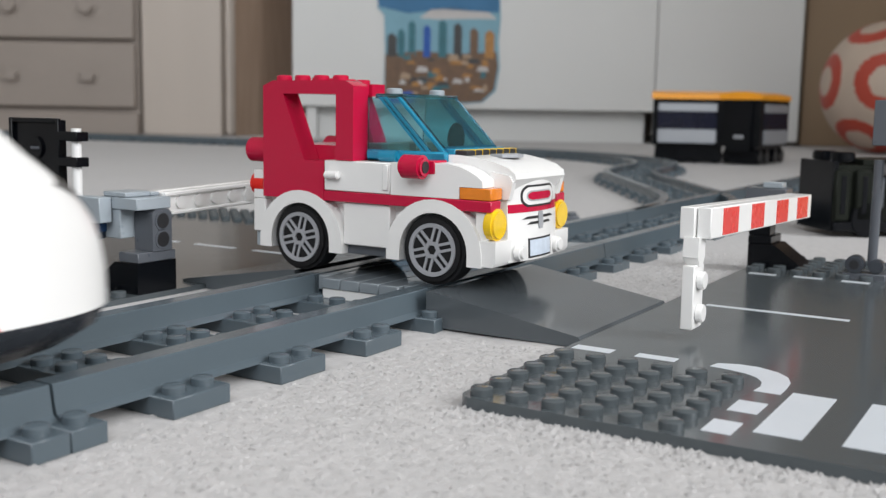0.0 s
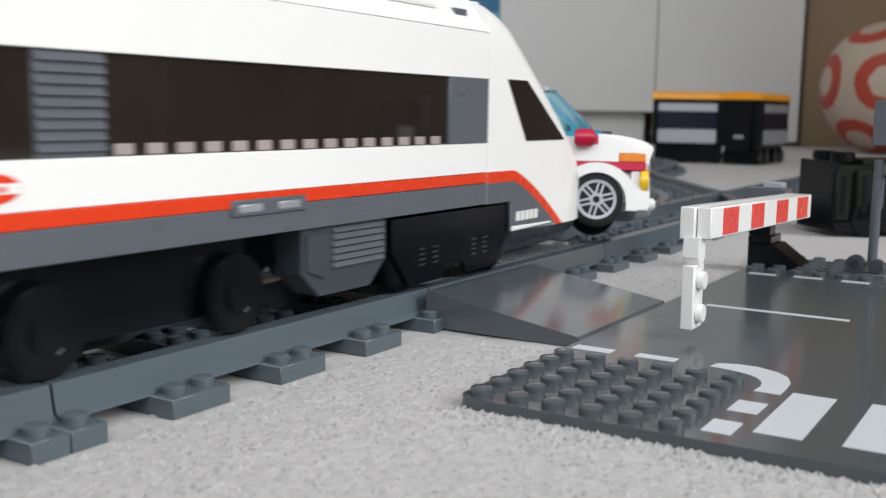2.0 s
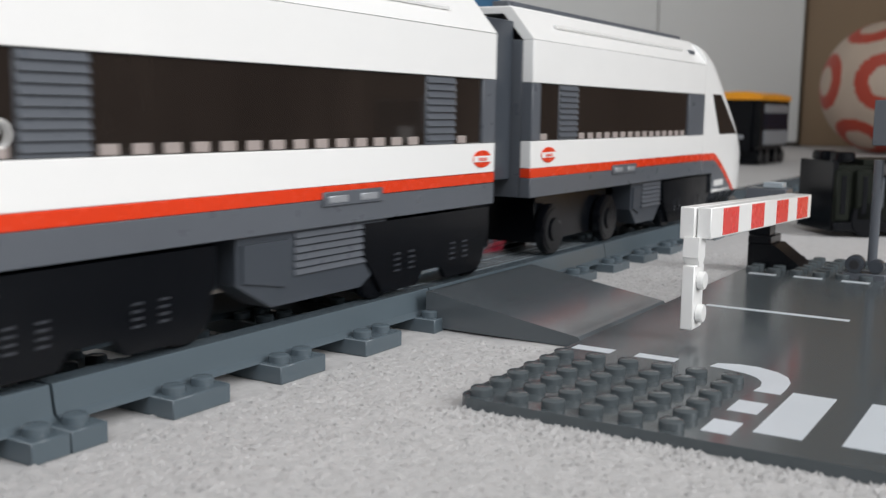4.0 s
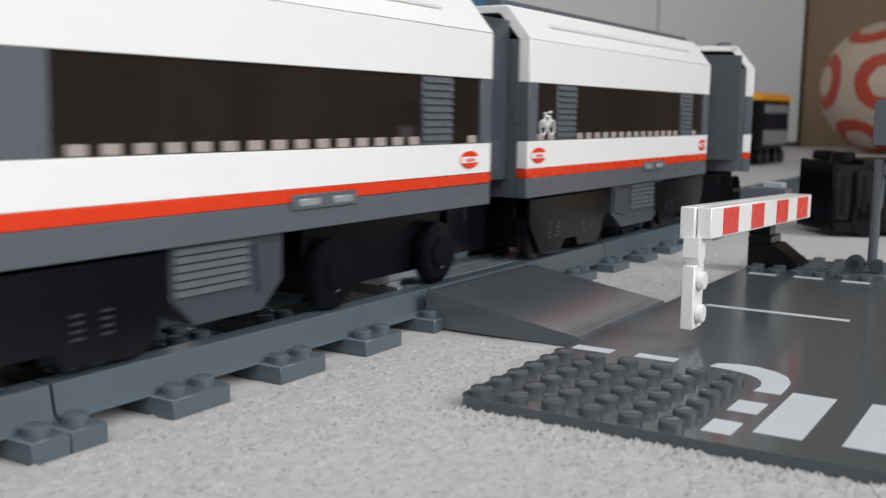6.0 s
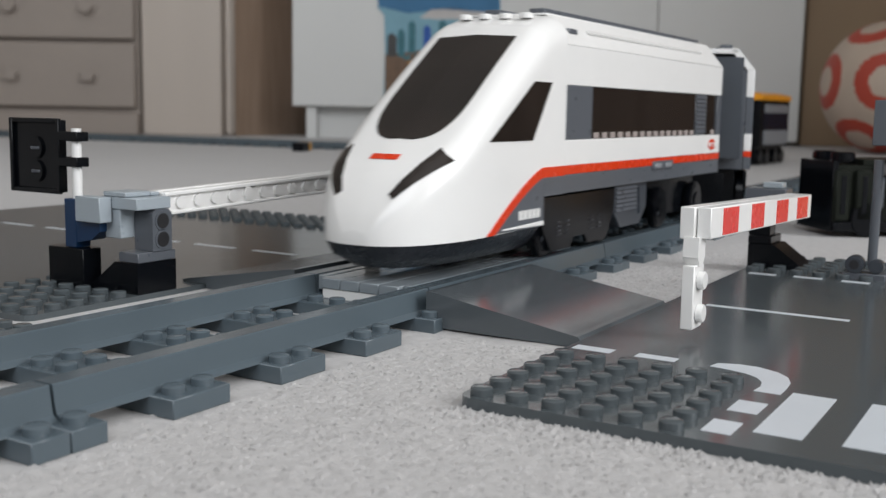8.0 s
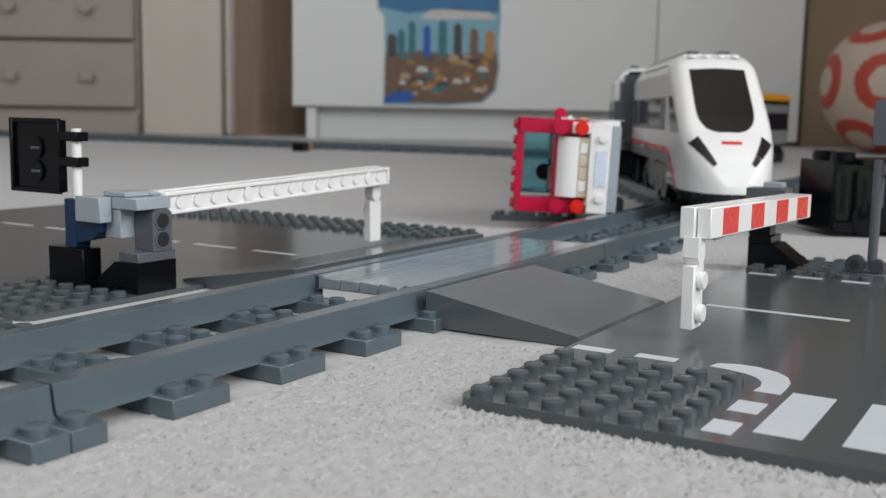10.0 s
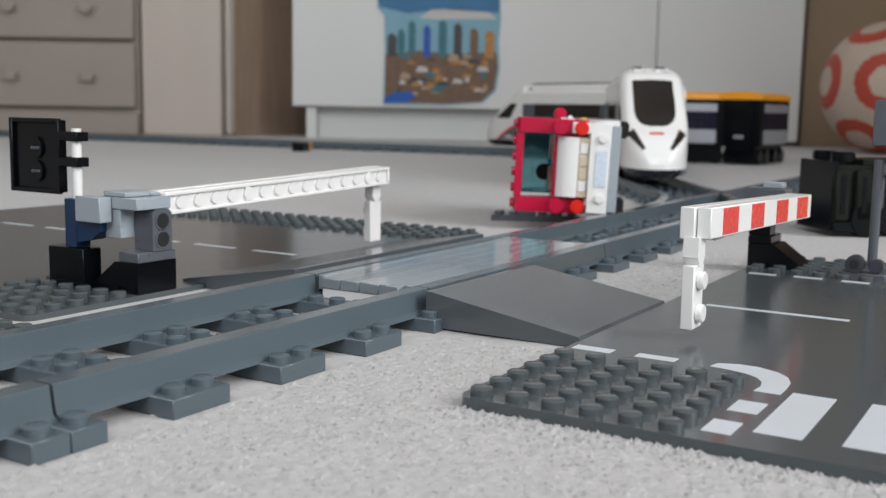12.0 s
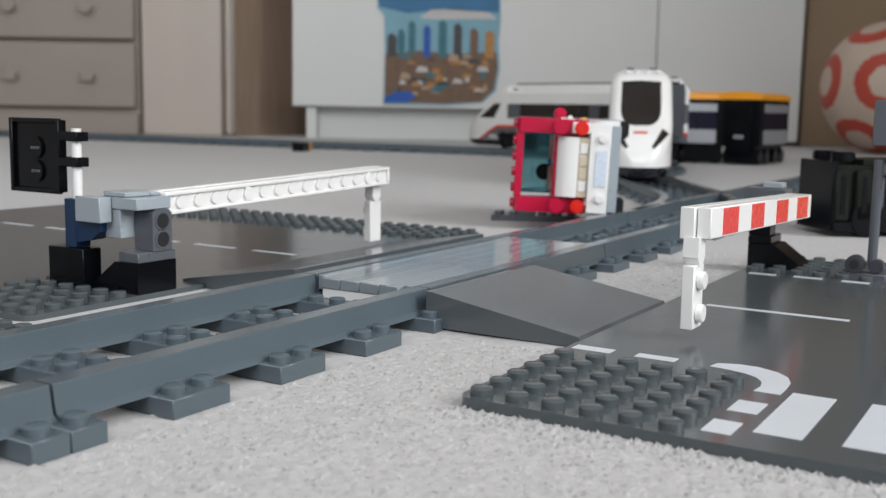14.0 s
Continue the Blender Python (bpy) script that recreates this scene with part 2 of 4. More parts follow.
# ---- the railway ----
def tie_mesh(w):
    bm = B(-w, w, -32, 32, -0.9, 3.2)
    n = int(w / 4)
    studs(bm, [-4, 4] if n == 2 else [0], (-28, -12, -4, 4, 12, 28), 3.2)
    return bm


def rail_outline(sign):
    # broad foot, steep web, flat-topped head
    p = [(25.4, 2.9), (25.2, 3.4), (24.0, 4.2), (23.7, 5.2), (23.1, 9.35), (22.8, 9.6), (18.0, 9.6), (17.7, 9.35), (17.1, 5.2), (16.8, 4.2), (15.6, 3.4), (15.4, 2.9)]
    return [(sign * a, b) for a, b in p]


PATH_X0, R40 = 400.0, 320.0
LEGS = ((1, R40 * radians(32)), (0, 160.0), (-1, R40 * radians(27)), (1, R40 * radians(90)), (0, 5000.0))


def path(s):
    """Centre of the line and its heading (radians) at s millimetres along it; s is X as long as the line is straight."""
    if s <= PATH_X0:
        return s, 0.0, 0.0
    u, x, y = s - PATH_X0, PATH_X0, 0.0
    a = 0.0
    for turn, length in LEGS:
        d = min(u, length)
        if turn:
            b = a + turn * d / R40
            x += turn * R40 * (math.sin(b) - math.sin(a))
            y += turn * R40 * (math.cos(a) - math.cos(b))
            a = b
        else:
            x += d * math.cos(a)
            y += d * math.sin(a)
        u -= d
        if u <= 0:
            break
    return x, y, a


def swept_rail(sign, s0, s1, curve):
    bm = bmesh.new()
    n = 1 if curve is None else max(1, int((s1 - s0) / 16))
    rings = []
    for i in range(n + 1):
        s = s0 + (s1 - s0) * i / n
        x, y, a = (s, 0.0, 0.0) if curve is None else curve(s)
        rings.append([bm.verts.new((x - o * math.sin(a), y + o * math.cos(a), z)) for o, z in rail_outline(sign)])
    for p, q in zip(rings, rings[1:]):
        for k in range(len(p)):
            bm.faces.new((p[k], p[(k + 1) % len(p)], q[(k + 1) % len(q)], q[k]))
    bm.faces.new(rings[0])
    bm.faces.new(rings[-1][::-1])
    return bm


TIE = finish(tie_mesh(8), "sleeper", TRACK, True)
HALF_TIE = finish(tie_mesh(4), "sleeper", TRACK, True)


RAIL_LAP = 3.0   # the rails of a piece overhang its sleepers at one end and fall short at the other


def track_piece(name, s0, length, curve=None, label="dark grey plastic toy railway track, straight piece on carpet", ties=True):
    t = thing(name, label, "railway track", group="toy railway tracks")
    for sign in (-1, 1):
        part("rail", swept_rail(sign, s0 + 0.35 + RAIL_LAP, s0 + length - 0.35 + RAIL_LAP, curve), TRACK, t)
    k = max(1, round(length / 32))
    for i in range(k + 1):
        s = s0 + length * i / k
        me = TIE
        if i == 0:
            s, me = s + 4.1, HALF_TIE
        elif i == k:
            s, me = s - 4.1, HALF_TIE
        elif not ties and s < 190:
            continue
        x, y, a = (s, 0, 0) if curve is None else curve(s)
        o = new("sleeper", me)
        o.parent = t
        o.matrix_basis = at(x, y, 0, 0, 0, math.degrees(a))
    return t


track_piece("railway_track", -256, 128)
track_piece("railway_track", -128, 128)
track_piece("railway_track", 0, 128)
track_piece("railway_track", 128, 128, ties=False)
track_piece("railway_track", 256, 128)
SW = "dark grey plastic toy railway switch on carpet"
track_piece("railway_switch", 384, 256, label=SW)
track_piece("railway_track", 640, 128)
track_piece("railway_track", 768, 128)
track_piece("railway_track", 896, 128)
track_piece("railway_track", 1024, 128)
CV = "dark grey plastic toy railway track, curving across the carpet"
s = PATH_X0
for ln in (178.7, 160.0, 150.8) + (125.66,) * 4 + (128,) * 9:
    track_piece("railway_track", s, ln, path, CV)
    s += ln


# ---- level crossing ----
def crossing():
    t = thing("level_crossing", "dark grey toy level crossing with smooth ramps and tiled deck", "level crossing")
    part("base_plate", B(137, 250, -15, 15, 0.2, 2.2), LIGHT_GREY, t)
    tile = None
    for i in range(4):
        for j in range(2):
            y, x = -10.5 + i * 7.0, 129.0 + j * 64
            if tile is None:
                tile = part("deck_tile", B(0, 63.8, -3.47, 3.47, 6.0, 9.2, bevel=0.3), DECK, t)
                tile.matrix_basis = at(x, y, 0)
            else:
                again(tile, at(x, y, 0))
    part("support", B(129.4, 256, -13.8, 13.8, 2.3, 5.95), WHITE, t)
    for y in (-15.6, 15.6):
        part("edge_strip", B(131.5, 257, y - 1.4, y + 1.4, 5.0, 9.4), DECK, t)
    # ramps on both sides; the far one laps over its road plate
    near = [(-26.6, 10.0), (-26.6, 0.2), (-73.2, 0.2), (-73.2, 2.2), (-72.4, 3.0), (-71.0, 3.2), (-28.0, 10.0)]
    part("ramp", prism(near, 124, 188, "yz"), RAMP, t, smooth=False)
    far = [(26.6, 10.0), (26.6, 0.2), (64.0, 0.2), (64.0, 1.8), (74.6, 1.8), (74.6, 2.3), (73.0, 2.7), (28.0, 10.0)]
    part("ramp", prism(far, 132, 252, "yz"), RAMP, t, smooth=False)


crossing()


# ---- road plates ----
def rounded_rect(x0, x1, y0, y1, r, n=5):
    out = []
    for cx, cy, a0 in ((x1 - r, y1 - r, 0), (x0 + r, y1 - r, 90), (x0 + r, y0 + r, 180), (x1 - r, y0 + r, 270)):
        for i in range(n + 1):
            a = radians(a0 + 90 * i / n)
            out.append((cx + r * math.cos(a), cy + r * math.sin(a)))
    return out


def quad_print(t, name, pts, z, mat=None):
    part(name, prism(pts, z, z + 0.06, "xy"), mat or PRINT, t, smooth=False)


STUD = finish(studs(bmesh.new(), [0], [0], 0), "stud", ROAD, True)


def plate(name, m, label, marks, studded):
    t = thing(name, label, "road plate", m, group="toy road plates")
    bm = prism(rounded_rect(-128, 128, -256, 0, 4), -0.6, 1.7, "xy")
    part("slab", bm, ROAD, t, smooth=False)
    for x, y in studded:
        o = new("stud", STUD)
        o.parent = t
        o.matrix_basis = at(x, y, 1.7)
    for i, pts in enumerate(marks):
        quad_print(t, "road_marking", pts, 1.7)
    return t


def strip(x0, x1, y0, y1):
    return [(x0, y0), (x1, y0), (x1, y1), (x0, y1)]


# plate space: x along the railway from the middle, y from the edge at the railway (negative away from it)
corner = [(-124 + 8 * i, -4 - 8 * j) for i in range(6) for j in range(6)]
far_corner = [(124 - 8 * i, -4 - 8 * j) for i in range(6) for j in range(6)]
arc = [(-73.0, -35.6), (-69.0, -36.4), (-67.2, -41.0), (-67.4, -45.5), (-69.8, -50.4), (-73.4, -53.4), (-78.0, -55.0), (-83.5, -55.4), (-89.0, -55.4),
       (-89.0, -49.8), (-84.5, -50.2), (-80.5, -49.4), (-77.2, -47.4), (-75.0, -44.4), (-73.8, -40.6)]
marks = [strip(-74.6, -70.2, -1.6, -11.6), strip(-74.0, -70.0, -17.6, -27.5), arc,
         strip(-106.4, -97.6, -49.2, -55.1), strip(-122.4, -113.6, -48.9, -54.5),
         strip(-118, -85.8, -57.3, -66.1), strip(-117.4, -85.2, -72.8, -81.6), strip(-117, -84.8, -88.5, -97.0),
         strip(2.0, 5.0, -11.4, -52.7), strip(2.0, 5.0, -66, -106),
         strip(75.2, 79.0, -4.6, -14.2), strip(76.6, 80.2, -20.3, -30.2), strip(76.4, 80.2, -36.8, -46.2)]
plate("road_plate", at(188.8, -73.25, 0.7, 0, 0, 0.15), "dark grey toy road plate with white crossing markings", marks, corner + far_corner)
fm = [strip(10, 13, -20 - 32 * i, -42 - 32 * i) for i in range(6)]
edge_studs = [(124 - 8 * i, -4 - 8 * j) for i in range(5) for j in range(31)]
plate("road_plate", at(191.6, 64.8, 0, 0, 0, 180), "dark grey toy road plate with dashed white lane marks",
      [[(-a, b) for a, b in q] for q in fm], [(-a, b) for a, b in edge_studs + corner])
plate("road_plate", at(-72, 46.5, 0, 0, 0, 180), "dark grey toy road plate with a studded edge beside the railway", [],
      [(-124 + 8 * i, -4 - 8 * j) for i in range(6) for j in range(8)])


# ---- barriers ----
def barrier(m, label, weighted=True):
    """Hinge at the origin, beam along +x, sloping foot towards +y."""
    t = thing("crossing_barrier", label, "barrier", m, group="crossing barriers")
    part("foot", prism([(-5.5, 1.7), (15, 1.7), (15, 3.6), (4.5, 11.3), (-5.5, 11.3)], -8, 8, "yz"), BLACK, t)
    grey = GREY if weighted else BLACK
    part("base_plate", B(-7.8, 7.8, -5.7, 3, 11.4, 14.5), grey, t)
    p = part("hinge_block", prism([(-2, 14.6), (6, 14.6), (6, 26.2), (4.6, 27.6), (-0.6, 27.6), (-2, 26.2)], -6, 2, "xz"), grey, t)
    for z in (18.2, 24.0):
        part("hole_rim", CY((2, -6.05, z), 3.1, 0.5, "y", 20), GREY, p)
        # solid black disc, stands for the shade inside an open pin hole
        part("pin_hole_shade", CY((2, -6.2, z), 2.4, 0.6, "y", 20), INK, p)
    if weighted:
        part("hinge_cap", B(-8, 6, -5.8, 10, 27.7, 31.4), LIGHT_GREY, t)
        part("cap_tile", B(-8, 2, -1, 9, 31.5, 33.0), LIGHT_GREY, t)
        part("cap_notch", B(2.2, 5.8, -1, 9, 31.5, 32.6), LIGHT_GREY, t)
    else:
        part("hinge_cap", B(4, 14, -5.8, 9, 27.7, 33.0), GREY, t)
        part("cap_tile", B(6, 12.5, 0, 7, 33.1, 35.2), LIGHT_GREY, t)
    if not weighted:
        return t
    part("side_block", B(-7.5, 0, 2.2, 9, 18.5, 27.6), LIGHT_GREY, t)
    part("counterweight", B(-13, -8.2, 5, 16.2, 23.5, 31.4), LIGHT_GREY, t)
    part("weight_arm", B(-7.5, -3, 10.2, 17, 22, 30), LIGHT_GREY, t)
    return t


barrier_left = barrier(at(112.5, 71.2, 0), "white toy crossing barrier with grey hinge, lowered")


def beam(t, x0, x1, z0, z1, slope, printed):
    """Two rows of white plates on edge; tubes or red print on the faces."""
    def shear(bm):
        for v in bm.verts:
            v.co.z += (v.co.x - x0) * slope
        return bm
    if printed:
        b = part("beam", shear(B(x0, x1, 18.6, 22.2, z0, z1)), WHITE, t)
        part("beam_back", shear(B(x0, x1 + 1.5, 14.6, 18.4, z0 - 0.3, z1)), WHITE, t)
        for a, w in ((x1 - 24.5, 14.2), (x1 - 51.5, 13.5), (x1 - 81, 14.4), (x1 - 109, 15)):
            part("red_stripe", shear(B(a, a + w, 22.1, 22.35, z0 + 0.5, z1 - 0.5, bevel=0)), SIGNAL_RED, b, smooth=False)
        return b
    b = part("beam", shear(B(x0, x1, -1.9, 1.9, z0, z1)), WHITE, t)
    part("beam_back", shear(B(x0, x1, 2.1, 5.4, z0 + 0.4, z1 + 0.2)), WHITE, t)
    part("rim", shear(B(x0, x1, -3.0, -1.8, z1 - 1.3, z1)), WHITE, b)
    part("rim", shear(B(x0, x1, -3.0, -1.8, z0, z0 + 1.0)), WHITE, b)
    for a, w in ((x0, 1.5), (x0 + 37.5, 3), (x1 - 16, 2.4), (x1 - 1.4, 1.4)):
        part("rim", shear(B(a, a + w, -2.95, -1.8, z0 + 1, z1 - 1.3)), WHITE, b)
    k = int((x1 - x0) / 8)
    for i in range(k):
        a = x0 + 7 + i * 8
        if a < x1 - 2:
            part("tube", shear(CY((a, -2.2, (z0 + z1) / 2), 2.0, 1.2, "y", 12)), WHITE, b)
    return b


def hanger(t, x, y, top, low, face):
    clip = [(x - 2.6, top), (x + 2.6, top), (x + 3.0, top - 5), (x + 1.2, top - 7.2), (x - 1.2, top - 7.2), (x - 3.0, top - 5)]
    part("hanger_clip", prism(clip, y - 2, y + 2, "xz"), WHITE, t)
    h = part("hanger", B(x - 3.9, x + 3.9, y - 1.6, y + 1.6, low, top - 7), WHITE, t)
    for z in (low + 4, top - 11):
        part("stud", CY((x, y + face * 2.4, z), 2.4, 1.8, "y", 14, bevel=0.25), WHITE, h)


beam(barrier_left, 6.5, 132.6, 25.0, 32.3, 0.028, False)
hanger(barrier_left, 128, 2.5, 28.6, 4.5, 1)
barrier_right = barrier(at(290, -78, 0, 0, 0, 180), "white toy crossing barrier with red stripes, lowered", False)
beam(barrier_right, 34.5, 149, 25.2, 33.2, 0.03, True)
hanger(barrier_right, 148.5, 18, 29.0, 5.5, 1)


# ---- signals ----
def signal(m, label):
    t = thing("railway_signal", label, "signal", m, group="crossing signals")
    part("base", B(-6, 10.5, -3.6, 3.6, 1.7, 14.5), BLACK, t)
    part("bracket", B(-2.5, 3, -2.6, 3.0, 14.6, 30), BLUE, t)
    part("cradle", prism([(-13, 24.0), (-13, 20.5), (-9, 17.6), (-2.6, 16.4), (-2.6, 24.0)], -2.4, 2.8, "xz"), BLUE, t)
    part("cover_plate", B(-13, -2.6, -2.2, 3.0, 24.1, 30), LIGHT_GREY, t)
    part("pole", CY((0, 0, 41), 1.6, 22, seg=14), WHITE, t)
    for z in (41.5, 49.5):
        part("clamp", B(-3, 6, -2.4, 2.4, z - 1.5, z + 1.5), BLACK, t)
    head = part("back_board", B(6, 29.5, -1.2, 1.2, 31.5, 54.5), BLACK, t)
    for q in ((5.5, 7.2, 31, 55), (28.3, 30, 31, 55), (7.2, 28.3, 31, 32.6), (7.2, 28.3, 53.4, 55)):
        part("frame", B(q[0], q[1], 1.1, 2.4, q[2], q[3]), BLACK, head)
    for z in (38, 45.5):
        part("lamp_back", CY((17.5, 1.6, z), 3.6, 0.9, "y", 20, bevel=0.3), BLACK, head)
        part("lamp_slot", B(15.3, 19.6, 1.9, 2.3, z - 0.5, z + 0.4), GREY, head)
    return t


signal(at(105, 92.5, 0, 0, 0, 90), "black toy railway signal on a white pole")


def right_signal():
    t = thing("railway_signal", "dark toy railway signal on a grey pole", "signal", at(280, -116, 0), group="crossing signals")
    part("socket", CY((-3, 3.6, 7.6), 3.3, 5.0, "x", 20, bevel=0.6), SLATE_AND_SHADE, t)
    # no real bore: a black disc gives its inner shade
    part("socket_bore_shade", CY((-5.4, 3.6, 7.6), 1.7, 0.6, "x", 16), INK, t)
    part("clip_ring", CY((-2, -3.4, 7.2), 2.6, 5.0, "x", 18, bevel=0.5), SLATE_AND_SHADE, t)
    part("foot", B(-5, 5, -7, 7.6, 1.7, 4.6), GREY, t)
    part("pole", CY((0, -1.5, 26), 1.7, 38, seg=14), GREY, t)
    b = part("back_board", B(-1.5, 1.5, -30, -5, 38, 64), BLACK, t)
    part("lamp_panel", B(-2.4, -1.4, -5, 1, 50, 66), GREY, b)
    part("white_tile", B(-3, -1.4, -16, -8.4, 45, 52), WHITE, b)


right_signal()


# ---- the toy car ----
def arch(cx, y0, y1):
    out = [(cx + 15.8, 6.2)]
    for i in range(17):
        a = math.pi * i / 16
        out.append((cx + 15.8 * math.cos(a), 9.0 + 15.4 * math.sin(a)))
    out += [(cx - 15.8, 6.2), (cx - 11.2, 6.2)]
    for i in range(17):
        a = math.pi * (16 - i) / 16
        out.append((cx + 11.2 * math.cos(a), 9.4 + 11.2 * math.sin(a)))
    out.append((cx + 11.2, 6.2))
    return prism(out, y0, y1, "xz")


def rim_mesh(sgn):
    """Ring, five pairs of spokes and a hub."""
    bm = bmesh.new()
    n = 32
    prof = [(7.6, 3.9), (7.6, 4.9), (6.5, 4.8), (6.3, 3.9)]
    rings = [[bm.verts.new((r * math.cos(2 * math.pi * i / n), sgn * y, r * math.sin(2 * math.pi * i / n))) for r, y in prof] for i in range(n)]
    for i in range(n):
        a, b = rings[i], rings[(i + 1) % n]
        for k in range(4):
            bm.faces.new((a[k], b[k], b[(k + 1) % 4], a[(k + 1) % 4]))
    for i in range(6):
        for off in (-0.85, 0.85):
            a = math.pi * 2 * i / 6 + 0.25
            m0 = len(bm.verts)
            q = bmesh.ops.create_cube(bm, size=1)["verts"]
            for v in q:
                c = Vector((v.co.x * 4.8 + 4.3, sgn * (4.3 + v.co.y * 0.7), v.co.z * 0.8 + off * 1.1))
                v.co = Vector((c.x * math.cos(a) - c.z * math.sin(a), c.y, c.x * math.sin(a) + c.z * math.cos(a)))
    n = 6
    hub = [[bm.verts.new((r * math.cos(2 * math.pi * i / n), sgn * y, r * math.sin(2 * math.pi * i / n))) for r, y in ((2.7, 3.9), (2.7, 4.8), (1.5, 4.8), (1.5, 3.9))] for i in range(n)]
    for i in range(n):
        a, b = hub[i], hub[(i + 1) % n]
        for k in range(4):
            bm.faces.new((a[k], b[k], b[(k + 1) % 4], a[(k + 1) % 4]))
    return bm


car = thing("toy_car", "white toy car with dark pink roll bar and blue windscreen", "toy car")
part("chassis", B(-40, 40, -20.5, 20.5, 6.0, 9.4), GREY, car)
part("rear_skid", B(-43.2, -38.6, -21.5, 21.5, 5.8, 10.4), LIGHT_GREY, car)
part("lower_body", B(-39, 39, -19.5, 19.5, 9.5, 21.6), WHITE, car)
for sgn in (-1, 1):
    a, b = sorted((sgn * 15.0, sgn * 24.0))
    for cx in (-23.8, 24.0):
        part("wheel_arch", arch(cx, a, b), WHITE, car)
    part("side_panel", B(-8.2, 8.4, *sorted((sgn * 19, sgn * 22.6)), 9.0, 21.6), WHITE, car)
    part("red_band", B(-15, 42.4, *sorted((sgn * 18, sgn * 23.7)), 21.7, 24.8), CRIMSON, car)
    part("door", B(-14.8, 9.0, *sorted((sgn * 17, sgn * 23.5)), 24.9, 33.9), WHITE, car)
    part("door_handle", CY((-11.2, sgn * 24.4, 29.6), 1.2, 5, "x", 12, bevel=0.3), WHITE, car)
    part("door_lip", B(6.6, 8.6, *sorted((sgn * 23.4, sgn * 24.1)), 26.0, 33.4), WHITE, car)
    wing = [(9.3, 24.9), (32.1, 24.9), (32.1, 28.3), (39.6, 28.3), (39.4, 30.1), (37.8, 31.4), (35.2, 32.7), (32.0, 33.8), (28.5, 34.4), (23.5, 34.6), (9.3, 34.2)]
    part("front_wing", prism(wing, *sorted((sgn * 16, sgn * 23.5)), "xz"), WHITE, car)
    part("indicator", B(32.2, 42.2, *sorted((sgn * 17, sgn * 23.6)), 24.9, 28.2), AMBER, car)
    part("nose_block", B(37, 41.2, *sorted((sgn * 14, sgn * 22.6)), 9.5, 21.6), WHITE, car)
    part("headlight", CY((41.8, sgn * 20.2, 18.2), 4.5, 3.4, "x", 24, bevel=0.7), YELLOW, car)
    mir = part("mirror", CY((18.8, sgn * 26.2, 33.4), 3.4, 7.6, "x", 20, bevel=0.8), CRIMSON, car)
    # hole drawn as a black disc in place of its shade
    part("mirror_hole_shade", CY((22.6, sgn * 26.2, 33.4), 1.7, 0.5, "x", 14), INK, mir)
    part("mirror_arm", B(19, 24.2, *sorted((sgn * 17, sgn * 23.9)), 31.4, 35.2), CRIMSON, car)
    part("tail_light", CY((-42.0, sgn * 19.5, 25.4), 3.5, 6, "x", 18, bevel=0.5), SIGNAL_RED, car)
    part("tail_light", CY((-42.0, sgn * 19.5, 36.0), 3.9, 9, "x", 18, bevel=0.6), CRIMSON, car)
    near_bar = [(-38.5, 21.8), (-15, 21.8), (-15, 33.6), (-22.4, 33.6), (-30.6, 53.4), (-10.5, 53.4), (-10.5, 34.0), (-4.2, 34.0), (-4.2, 55.8), (-7.0, 57.4), (-34.5, 57.4), (-38.5, 55.8)]
    far_bar = [(-38.5, 21.8), (-15, 21.8), (-15, 33.6), (-22.4, 33.6), (-30.6, 53.4), (-25.5, 53.4), (-25.5, 57.4), (-34.5, 57.4), (-38.5, 55.8)]
    part("roll_bar", prism(near_bar if sgn < 0 else far_bar, *sorted((sgn * 16.2, sgn * 23.6)), "xz"), CRIMSON, car)
part("roof_bar", B(-37.8, -26.5, -16.1, 16.1, 53.6, 57.3), CRIMSON, car)
part("roof_studs", studs(bmesh.new(), [-33 + 7.2 * i for i in range(4)], (-20,), 57.3), CRIMSON, car)
part("roof_studs", studs(bmesh.new(), (-32,), (-12, -4, 4, 12, 20), 57.2), CRIMSON, car)
part("rear_bumper", B(-43.5, -38.6, -22.5, 22.5, 10.5, 20.8), WHITE, car)
part("rear_post", B(-43.5, -38.6, -22.5, -17.0, 20.9, 29.9), WHITE, car)
part("number_plate", B(-43.9, -43.4, -9, 9, 12.0, 17.6, bevel=0), PALE_BLUE, car)
for yy in (-15, 15):
    part("bumper_bolt", CY((-44, yy, 14.8), 2.3, 2.4, "x", 14, bevel=0.5), WHITE, car)
recess = part("rear_recess", B(-41.8, -38.6, -15, 15, 20.9, 26), CREAM, car)
for yy in (-9.5, -3.2, 3.2, 9.5):
    part("recess_tile", B(-42.4, -41.7, yy - 2.6, yy + 2.6, 21.6, 25.4, bevel=0.2), WHITE if abs(yy) > 5 else CREAM, recess)
part("trunk", prism([(-42.8, 26.1), (-38.6, 26.1), (-38.6, 36.6), (-39.6, 36.6), (-41.4, 35.4), (-42.8, 32.8), (-43.4, 29)], -15.0, 15.0, "xz"), WHITE, car)
part("bench", B(-37, -10, -16, 16, 22.5, 38), CRIMSON, car)
hood = [(9.8, 21.7), (40, 21.7), (44.4, 28.6), (45.8, 30.6), (45.4, 32.2), (43.0, 33.8), (38.5, 35.2), (33, 36.2), (27, 36.7), (9.8, 36.7)]
part("hood", prism(hood, -15.9, 15.9, "xz"), WHITE, car)
for sgn in (-1, 1):
    part("hood_corner", prism([(38.0, 24.9), (44.0, 24.9), (45.2, 29.8), (44.0, 31.6), (38.0, 32.6)], *sorted((sgn * 14.5, sgn * 16.6)), "xz"), WHITE, car)


